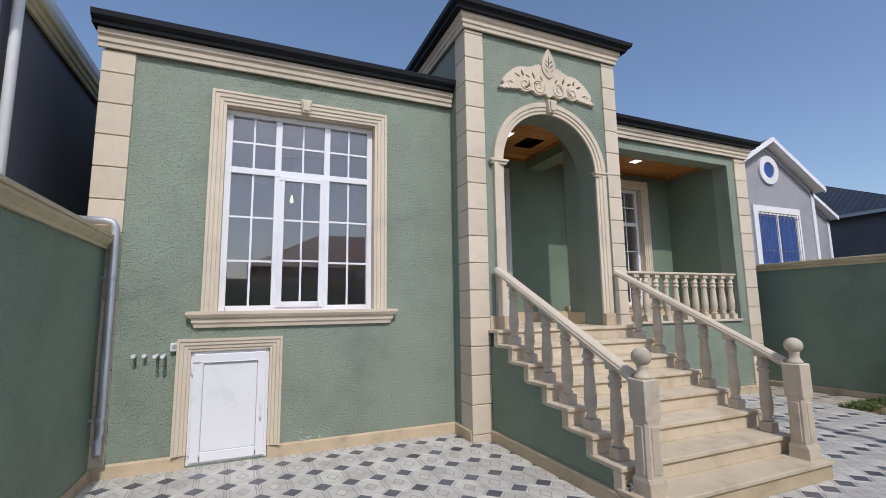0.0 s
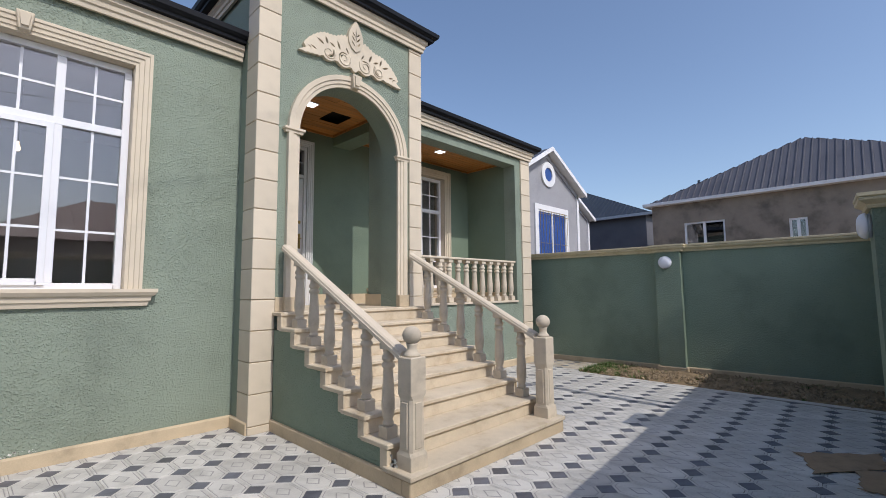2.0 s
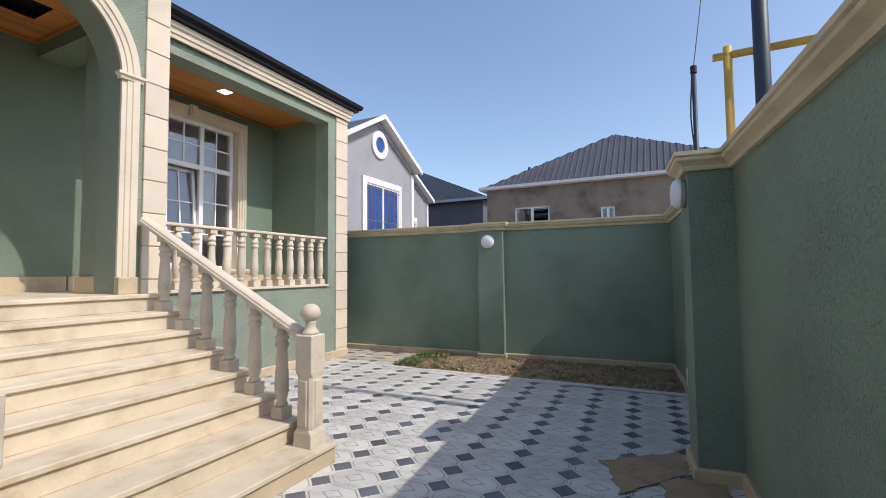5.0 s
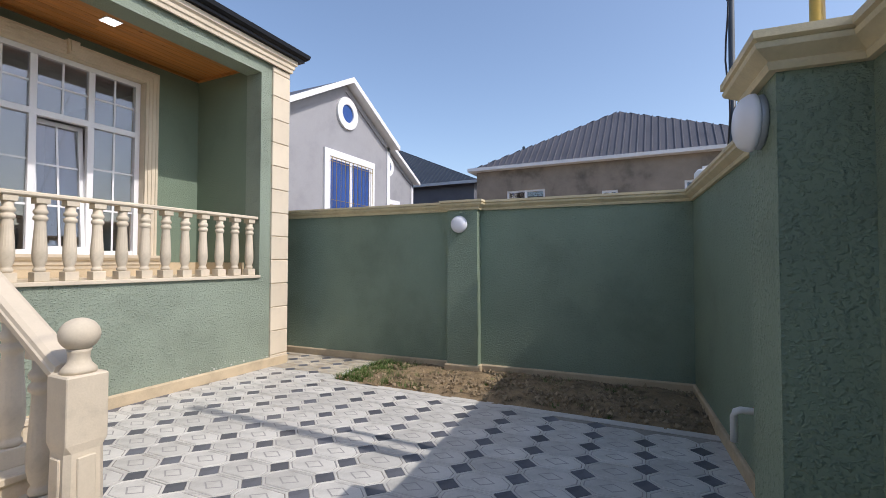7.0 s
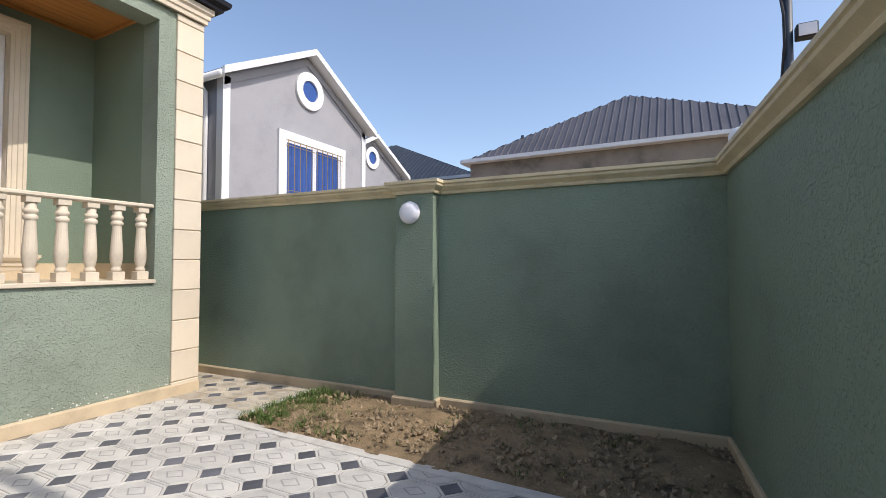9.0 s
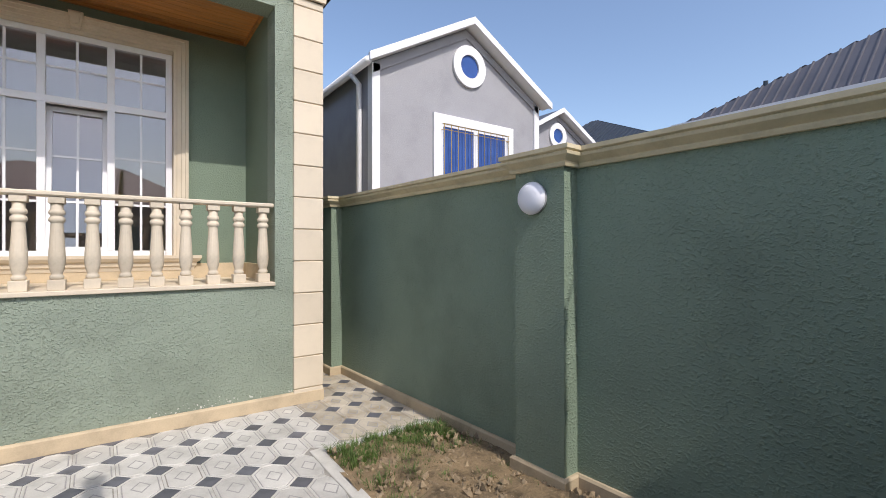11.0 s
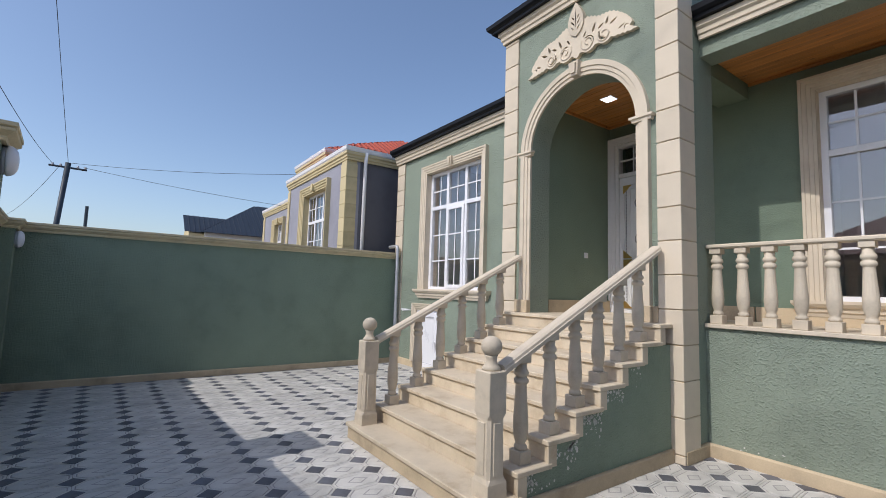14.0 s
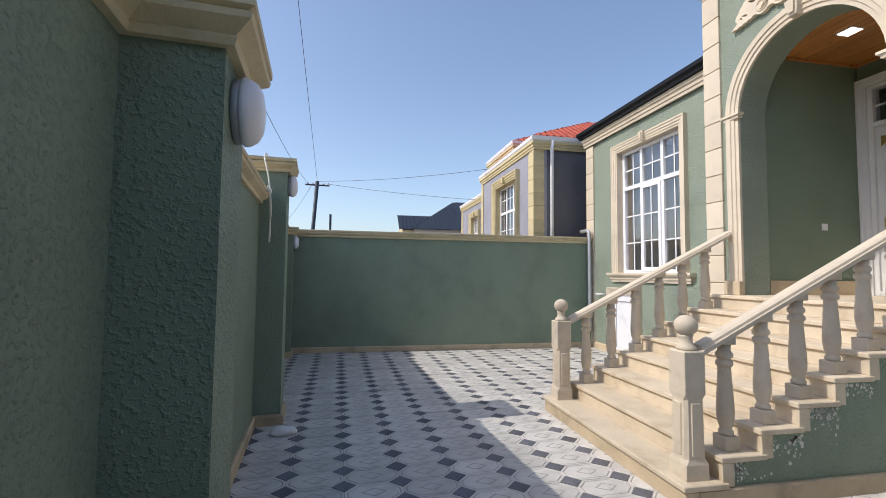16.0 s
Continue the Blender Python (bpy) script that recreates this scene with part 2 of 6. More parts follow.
def skin(bm, rings, caps=True, loop=False):
    """Quads between rings of points; each ring is a closed outline."""
    vs = [[bm.verts.new(p) for p in r] for r in rings]
    k = len(vs[0])
    pairs = list(zip(vs, vs[1:])) + ([(vs[-1], vs[0])] if loop else [])
    for a, b in pairs:
        for i in range(k):
            bm.faces.new((a[i], a[(i + 1) % k], b[(i + 1) % k], b[i]))
    if caps and not loop:
        bm.faces.new(vs[0])
        bm.faces.new(vs[-1][::-1])
    return bm


def mitres(path, side):
    """Outward unit-offset directions at the points of a plan path; side 1: to its left, -1: to its right."""
    out = []
    for i, p in enumerate(path):
        ns = []
        for a, b in ((i - 1, i), (i, i + 1)):
            if 0 <= a and b < len(path):
                d = (Vector(path[b]) - Vector(path[a])).normalized()
                ns.append(Vector((-d.y, d.x)) * side)
        n = sum(ns, Vector((0, 0))).normalized()
        out.append(n / max(0.3, n.dot(ns[0])))
    return out


def plan_sweep(bm, path, prof, side=-1):
    """A moulding of profile (out, z) along a plan path."""
    return skin(bm, [[(p[0] + m.x * o, p[1] + m.y * o, z) for o, z in prof] for p, m in zip(path, mitres(path, side))])


def face_sweep(bm, pts, prof, y):
    """A moulding of profile (away, proud) round an opening in a wall that faces -y; pts: x, z and the way out of the opening."""
    return skin(bm, [[(x + dx * d, y - h, z + dz * d) for d, h in prof] for x, z, dx, dz in pts])


def lathe(bm, prof, seg=16, at=(0, 0, 0)):
    """A turned solid of profile (radius, z)."""
    rings = [[(at[0] + r * math.cos(2 * math.pi * i / seg), at[1] + r * math.sin(2 * math.pi * i / seg), at[2] + z) for i in range(seg)] for r, z in prof]
    return skin(bm, rings)


def tube(bm, pts, r, seg=8):
    """A round bar through points."""
    rings = []
    for i, p in enumerate(pts):
        d = (Vector(pts[min(i + 1, len(pts) - 1)]) - Vector(pts[max(i - 1, 0)])).normalized()
        u = d.cross(Vector((0, 0, 1)) if abs(d.z) < 0.9 else Vector((1, 0, 0))).normalized()
        v = d.cross(u)
        rings.append([tuple(Vector(p) + r * (math.cos(2 * math.pi * k / seg) * u + math.sin(2 * math.pi * k / seg) * v)) for k in range(seg)])
    return skin(bm, rings)


def grid_wall(bm, u0, u1, z0, z1, t0, t1, holes=(), along="x"):
    """A thick wall from u0 to u1 with rectangular openings (u0, u1, z0, z1) right through it."""
    us = sorted({u0, u1, *[v for h in holes for v in h[:2]]})
    zs = sorted({z0, z1, *[v for h in holes for v in h[2:]]})

    def solid(i, j):
        if not (0 <= i < len(us) - 1 and 0 <= j < len(zs) - 1):
            return False
        u, z = (us[i] + us[i + 1]) / 2, (zs[j] + zs[j + 1]) / 2
        return not any(h[0] < u < h[1] and h[2] < z < h[3] for h in holes)

    def P(u, t, z):
        return (u, t, z) if along == "x" else (t, u, z)

    def quad(*p):
        bm.faces.new([bm.verts.new(P(*q)) for q in p])
    for i in range(len(us) - 1):
        for j in range(len(zs) - 1):
            if not solid(i, j):
                continue
            a, b, c, d = us[i], us[i + 1], zs[j], zs[j + 1]
            quad((a, t0, c), (b, t0, c), (b, t0, d), (a, t0, d))
            quad((a, t1, c), (b, t1, c), (b, t1, d), (a, t1, d))
            if not solid(i - 1, j):
                quad((a, t0, c), (a, t1, c), (a, t1, d), (a, t0, d))
            if not solid(i + 1, j):
                quad((b, t0, c), (b, t1, c), (b, t1, d), (b, t0, d))
            if not solid(i, j - 1):
                quad((a, t0, c), (b, t0, c), (b, t1, c), (a, t1, c))
            if not solid(i, j + 1):
                quad((a, t0, d), (b, t0, d), (b, t1, d), (a, t1, d))
    bmesh.ops.remove_doubles(bm, verts=bm.verts[:], dist=1e-5)
    return bm


# ---- plan ----
F, T, BACK = 5.30, 4.83, 6.60          # facade, tower front, back wall of porch and terrace
XW, XE = -1.12, 8.75                   # outer sides of the house
TX0, TX1 = 2.74, 5.19                  # tower sides
ZP, ZC, ZT = 1.26, 4.37, 5.24          # porch floor, wall top, tower top
AX, AR, AS = 4.0, 0.75, 3.36           # arch: middle, radius, springing


def fence_s(x):
    return -0.345 + 0.086 * (x - 4.5)


def fence_e(y):
    return 9.63 - 0.05 * y


FX = -0.95                             # face of the west fence

# ---- ground ----
bm = bmesh.new()
for a, b, c, d in ((-400, 400, -400, 400),):
    bm.faces.new([bm.verts.new(p) for p in ((a, c, -0.06), (b, c, -0.06), (b, d, -0.06), (a, d, -0.06))])
tagged(part("ground", bm, EARTH), "bare brown earth round the plots", "ground", kind="structure")

# ---- house walls ----
W1 = (0.04, 1.70, 1.51, 3.78)
HATCH = (-0.17, 0.57, 0.02, 1.12)
W2 = (5.79, 7.50, 1.51, 3.83)
DOOR = (3.32, 4.32, 1.262, 3.82)
tagged(part("wall_left_wing", grid_wall(bmesh.new(), XW + 0.02, TX0 + 0.05, 0, ZC, F, F + 0.3, (W1, HATCH)), GREEN),
       "green sprayed-stucco front wall of the left wing", "wall", kind="structure")
tagged(part("wall_west", B(XW + 0.02, XW + 0.3, F + 0.302, 13, 0, ZC), GREEN), "green stucco side wall of the house", "wall", kind="structure")
tagged(part("wall_east", B(XE - 0.3, XE - 0.02, F + 0.302, 13, 0, ZC), GREEN), "green stucco side wall beside the alley", "wall", kind="structure")
tagged(part("wall_rear", B(XW + 0.02, XE - 0.02, 13.002, 13.3, 0, ZC), GREEN), "green stucco rear wall of the house", "wall", kind="structure")
tagged(part("wall_terrace", grid_wall(bmesh.new(), TX1 - 0.019, XE - 0.02, 0, ZC, F, F + 0.28, ((TX1 - 0.019, 8.27, 1.225, 4.03),)), GREEN),
       "green stucco front wall of the terrace with a wide opening", "wall", kind="structure")
tagged(part("wall_terrace_side", B(8.27, XE - 0.302, F + 0.282, BACK, 1.2, ZC - 0.01), GREEN_SHADED), "green stucco end wall of the terrace", "wall", kind="structure")
tagged(part("wall_back", grid_wall(bmesh.new(), 3.0, 8.448, 1.2, ZC - 0.01, BACK, BACK + 0.3, (DOOR, W2)), GREEN_SHADED),
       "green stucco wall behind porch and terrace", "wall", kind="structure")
tagged(part("wall_porch_left", B(2.95, 3.22, T + 0.352, BACK - 0.002, 0, ZC - 0.01), GREEN_SHADED), "green stucco side wall of the porch, patched", "wall", kind="structure")
tagged(part("wall_porch_beam", B(4.80, 5.14, 5.562, BACK - 0.002, 3.95, ZC - 0.01), GREEN_SHADED), "green beam between porch and terrace", "beam", kind="structure")

# tower front: two piers, an arch between them and the wall above it
bm = bmesh.new()
box(bm, TX0 + 0.02, AX - AR, T, T + 0.35, 0, AS)
box(bm, AX + AR, TX1 - 0.02, T, T + 0.35, 0, AS)
N = 28
arc = [(AX - AR * math.cos(math.pi * i / N), AS + AR * math.sin(math.pi * i / N)) for i in range(N + 1)]
for (xa, za), (xb, zb) in zip(arc, arc[1:]):
    v = [bm.verts.new(p) for p in ((xa, T, za), (xb, T, zb), (xb, T, ZT), (xa, T, ZT), (xa, T + 0.35, za), (xb, T + 0.35, zb), (xb, T + 0.35, ZT), (xa, T + 0.35, ZT))]
    for f in ((0, 1, 2, 3), (4, 5, 6, 7), (0, 1, 5, 4), (3, 2, 6, 7)):
        bm.faces.new([v[i] for i in f])
box(bm, TX0 + 0.02, AX - AR, T, T + 0.35, AS, ZT)
box(bm, AX + AR, TX1 - 0.02, T, T + 0.35, AS, ZT)
bmesh.ops.remove_doubles(bm, verts=bm.verts[:], dist=1e-5)
inner = [f for f in bm.faces if abs(f.calc_center_median().z - AS) < 1e-4 and abs(f.normal.z) > 0.9]
bmesh.ops.delete(bm, geom=inner, context="FACES_ONLY")
tagged(part("wall_tower", bm, GREEN), "green stucco entrance tower with a round arch", "wall", kind="structure")
tagged(part("wall_tower_west", B(TX0 + 0.02, TX0 + 0.2, T + 0.352, 9, 0, ZT), GREEN), "green stucco side of the entrance tower", "wall", kind="structure")
bm = bmesh.new()
box(bm, 4.80, TX1 - 0.02, T + 0.352, 5.56, 0, ZT)
box(bm, 4.98, TX1 - 0.02, 5.561, 9, ZC + 0.005, ZT)
tagged(part("wall_tower_east", bm, GREEN), "green stucco pier and upper side of the tower", "wall", kind="structure")
tagged(part("wall_tower_rear", B(TX0 + 0.2, TX1 - 0.2, 9.002, 9.2, ZC, ZT), GREEN), "green stucco rear of the entrance tower", "wall", kind="structure")

# inner rooms, plain and closed, seen darkly through the panes
for nm, (x0, x1, y0, y1) in (("room_left", (XW + 0.31, 2.93, F + 0.302, 10.5)), ("room_right", (4.85, 8.44, BACK + 0.302, 11.5))):
    bm = bmesh.new()
    box(bm, x0, x1, y1, y1 + 0.1, 1.1, ZC - 0.05)
    box(bm, x0, x0 + 0.012, y0, y1, 1.1, ZC - 0.05)
    box(bm, x1 - 0.012, x1, y0, y1, 1.1, ZC - 0.05)
    box(bm, x0, x1, y0, y1, 1.1, 1.2)
    box(bm, x0, x1, y0, y1, 4.3, 4.4)
    tagged(part(nm, bm, ROOM), "plain plastered room behind the window", "room", kind="structure")

# floors of porch and terrace
bm = bmesh.new()
box(bm, 3.22, 4.80, T - 0.02, BACK, 1.15, ZP)
box(bm, 4.80, 8.27, F + 0.28, BACK, 1.15, ZP - 0.002)
box(bm, 4.80, 5.14, 5.56, BACK, 1.151, ZP)
tagged(part("floor", bm, STONE_S), "cream stone floor of porch and terrace", "floor", kind="structure")


def planks(name, x0, x1, y0, y1, z, hole=None):
    """A ceiling of boards along x with open joints."""
    bm = bmesh.new()
    w = 0.095
    k = int((y1 - y0) / w)
    w = (y1 - y0) / k
    rnd = random.Random(3)
    for i in range(k):
        a, b = y0 + i * w + 0.002, y0 + (i + 1) * w - 0.002
        cut = x0 + (x1 - x0) * rnd.uniform(0.25, 0.75)
        spans = [(x0, cut - 0.001), (cut + 0.001, x1)]
        if hole and b > hole[2] and a < hole[3]:
            spans = [(x0, hole[0]), (hole[1], x1)]
        for c, d in spans:
            dz = rnd.uniform(0, 0.003)
            v = [bm.verts.new(p) for p in ((c, a, z + dz + 0.004), (d, a, z + dz + 0.004), (d, a + 0.005, z + dz), (c, a + 0.005, z + dz),
                                           (c, b - 0.005, z + dz), (d, b - 0.005, z + dz), (c, b, z + dz + 0.004), (d, b, z + dz + 0.004))]
            for f in ((0, 1, 2, 3), (3, 2, 5, 4), (4, 5, 7, 6)):
                bm.faces.new([v[q] for q in f])
    if not hole:
        box(bm, x0, x1, y0, y1, z + 0.02, z + 0.04)
    return tagged(part(name, bm, PINE), "orange varnished pine board ceiling with knots", "ceiling", kind="structure")


ZW = 4.135
planks("ceiling_terrace", 5.141, 8.27, F + 0.28, BACK, ZW)
planks("ceiling_porch", 3.22, 4.80, T + 0.35, BACK, ZW, (4.22, 4.56, 5.74, 6.02))
bm = bmesh.new()
box(bm, 3.22, 4.80, T + 0.35, BACK, ZW + 0.13, ZW + 0.15)
tagged(part("ceiling_void", bm, BLACK), "dark void above the porch ceiling hatch", "ceiling", kind="structure")
bm = bmesh.new()
for x0, x1, y0, y1 in ((3.22, 3.25, T + 0.35, BACK), (4.77, 4.799, 5.2, BACK), (3.25, 4.77, BACK - 0.03, BACK - 0.001), (8.24, 8.269, F + 0.28, BACK), (5.15, 8.24, BACK - 0.03, BACK - 0.001), (5.15, 8.24, F + 0.281, F + 0.31)):
    box(bm, x0, x1, y0, y1, ZW - 0.035, ZW - 0.001)
tagged(part("trim_ceiling", bm, PINE), "varnished pine edge strip round the ceilings", "trim", kind="structure")


def led(x, y):
    t = thing("ceiling_light", "square white LED panel, lit, set in a pine ceiling", "ceiling light", "porch lights")
    part("frame", B(x - 0.085, x + 0.085, y - 0.085, y + 0.085, ZW - 0.012, ZW - 0.001, 0.003), PVC, t, "thin white rim")
    part("diffuser", B(x - 0.075, x + 0.075, y - 0.075, y + 0.075, ZW - 0.016, ZW - 0.0125, 0.001), PANEL, t, "glowing white diffuser")


led(6.73, 5.93)
led(3.85, 5.65)

# ---- roof and gutters ----
GUT = [(0.0, 0.0), (0.16, 0.0), (0.165, 0.03), (0.19, 0.04), (0.215, 0.065), (0.225, 0.115), (0.215, 0.125), (0.18, 0.12), (0.0, 0.14)]


def gutter(name, path, z, label):
    bm = plan_sweep(bmesh.new(), path, [(o, z + h) for o, h in GUT], side=-1)
    tagged(part(name, bm, GUTTER), label, "gutter", kind="structure")


gutter("gutter_left", [(XW - 0.07, F), (TX0, F)], ZC + 0.005, "black metal gutter and eaves along the left wing")
gutter("gutter_right", [(TX1, F), (XE, F), (XE, 13.3)], ZC + 0.005, "black metal gutter and eaves above the terrace")
gutter("gutter_tower", [(TX0, 9.2), (TX0, T), (TX1, T), (TX1, 9.2)], ZT + 0.005, "black metal gutter and eaves round the tower")
bm = bmesh.new()
zb = ZC + 0.135
rg = [(XW + 1.5, 9.3, zb + 0.85), (XE - 1.5, 9.3, zb + 0.85)]
ev = [(XW, F, zb), (XE, F, zb), (XE, 13.3, zb), (XW, 13.3, zb)]
v = [bm.verts.new(p) for p in ev + rg]
for f in ((0, 1, 5, 4), (1, 2, 5), (2, 3, 4, 5), (3, 0, 4)):
    bm.faces.new([v[i] for i in f])
zb = ZT + 0.135
v = [bm.verts.new(p) for p in ((TX0, T, zb), (TX1, T, zb), (TX1, 9.2, zb), (TX0, 9.2, zb), (AX, 6.5, zb + 0.3), (AX, 8, zb + 0.3))]
for f in ((0, 1, 4), (1, 2, 5, 4), (2, 3, 5), (3, 0, 4, 5)):
    bm.faces.new([v[i] for i in f])
tagged(part("roof", bm, ROOF_K), "low black sheet-metal hipped roof", "roof", kind="structure")

# ---- cornices, plinth ----
COR = [(0, 0), (0.03, 0), (0.034, 0.045), (0.05, 0.055), (0.054, 0.10), (0.08, 0.122), (0.08, 0.178), (0, 0.178)]


def cornice(name, path, z):
    bm = plan_sweep(bmesh.new(), path, [(o, z + h) for o, h in COR], side=-1)
    tagged(part(name, bm, STONE), "cream limestone cornice in stepped mouldings", "cornice", kind="structure")


cornice("trim_cornice_left", [(XW - 0.03, F - 0.03), (TX0, F - 0.03)], ZC - 0.18)
cornice("trim_cornice_right", [(TX1, F - 0.03), (XE, F - 0.03), (XE, 13.3)], ZC - 0.18)
cornice("trim_cornice_tower", [(TX0, 9.2), (TX0, T - 0.03), (TX1, T - 0.03), (TX1, 9.2)], ZT - 0.17)
bm = bmesh.new()
PL = [(0, 0), (0.035, 0), (0.035, 0.11), (0.02, 0.125), (0, 0.125)]
for path in ([(0.575, F), (TX0 + 0.02, F), (TX0 + 0.02, T)], [(FX, F), (-0.175, F)], [(TX1 - 0.02, T), (TX1 - 0.02, F), (XE - 0.02, F), (XE - 0.02, 12)]):
    plan_sweep(bm, path, PL, side=-1)
tagged(part("baseboard_house", bm, STONE_P), "weathered cream stone plinth along the house walls", "plinth", kind="structure")
bm = bmesh.new()
PI = [(0, ZP), (0.03, ZP), (0.03, ZP + 0.17), (0, ZP + 0.17)]
for path in ([(3.22, BACK), (3.22, T + 0.36)], [(5.14, BACK), (4.46, BACK)], [(8.27, F + 0.29), (8.27, BACK), (5.16, BACK)], [(AX + AR, T + 0.36), (4.80, T + 0.36), (4.80, 5.56), (5.18, 5.56)]):
    plan_sweep(bm, path, PI, side=1)
tagged(part("baseboard_porch", bm, STONE_P), "cream stone skirting round porch and terrace", "skirting", kind="structure")


def quoins(name, x0, x1, yf, z1, start, depth=0.30):
    """A corner strip of stone blocks with recessed joints, returned along one side of the corner."""
    t = thing(name, "cream limestone corner strip of stacked blocks", "quoins", "corner strips", "structure")
    h, g = 0.329, 0.010
    bm = bmesh.new()
    box(bm, x0 + 0.010, x1 - 0.010, yf + 0.012, yf + depth, 0, z1)
    part("joint_core", bm, STONE_P, t)
    part("block", B(x0, x1, yf, yf + depth, 0, start - g, 0.005), STONE, t)
    proto, z = None, start
    while z < z1 - 0.03:
        top = min(z + h, z1)
        if proto is None or top - z < h - 1e-6:
            me = part("block", B(x0, x1, yf, yf + depth, 0, top - z - g, 0.005), STONE, t)
            me.location.z = z
            proto = me if proto is None else proto
        else:
            o = new("block", proto.data)
            o.parent, o.location = t, (0, 0, z)
        z = top
    return t


quoins("quoin_strip", XW, -0.83, F - 0.03, ZC - 0.182, 0.33)
quoins("quoin_strip", TX0, 3.0, T - 0.03, ZT - 0.172, 0.085)
quoins("quoin_strip", 4.965, TX1 + 0.01, T - 0.03, ZT - 0.172, 0.085)
quoins("quoin_strip", 8.45, XE + 0.01, F - 0.03, ZC - 0.182, 0.158)


# ---- windows, hatch and door ----
CAS = [(0, 0), (0, 0.035), (0.03, 0.037), (0.034, 0.048), (0.07, 0.05), (0.076, 0.062), (0.112, 0.064), (0.118, 0.075), (0.145, 0.075), (0.145, 0)]


def casing(parent, o, y, prof=CAS, bottom=None, material=STONE, nm="casing"):
    x0, x1, z0, z1 = o
    z0 = z0 if bottom is None else bottom
    bm = face_sweep(bmesh.new(), [(x0, z0, -1, 0), (x0, z1, -1, 1), (x1, z1, 1, 1), (x1, z0, 1, 0)], prof, y)
    return part(nm, bm, material, parent, "moulded stone surround" if material is STONE else "painted surround")


def keystone(parent, x, z0, z1, y, w=0.055, material=STONE):
    bm = bmesh.new()
    rings = []
    for zz, ww, hh in ((z0, w * 0.7, 0.10), (z1, w * 1.15, 0.115)):
        rings.append([(x - ww, y, zz), (x - ww, y - hh, zz), (x + ww, y - hh, zz), (x + ww, y, zz)])
    skin(bm, rings)
    bevelled(bm, 0.006)
    rr = []
    for zz, ww, hh in ((z0 + 0.03, w * 0.45, 0.122), (z1 - 0.03, w * 0.7, 0.135)):
        rr.append([(x - ww, y - 0.09, zz), (x - ww, y - hh, zz), (x + ww, y - hh, zz), (x + ww, y - 0.09, zz)])
    skin(bm, rr)
    part("keystone", bm, material, parent)


def bars(bm, x0, x1, z0, z1, y0, y1, w):
    """A rectangular frame of bars of width w."""
    grid_wall(bm, x0, x1, z0, z1, y0, y1, ((x0 + w, x1 - w, z0 + w, z1 - w),))
    return bm


def pane(parent, x0, x1, z0, z1, y, rows, tint=GLASS):
    g = part("pane", B(x0, x1, y, y + 0.018, z0, z1), tint, parent)
    g.visible_shadow = False
    xm = (x0 + x1) / 2
    part("glazing_bar", B(xm - 0.011, xm + 0.011, y - 0.006, y - 0.001, z0, z1), PVC, parent)
    for i in range(1, rows):
        z = z0 + (z1 - z0) * i / rows
        part("glazing_bar", B(x0, x1, y - 0.0065, y - 0.0012, z - 0.011, z + 0.011), PVC, parent)


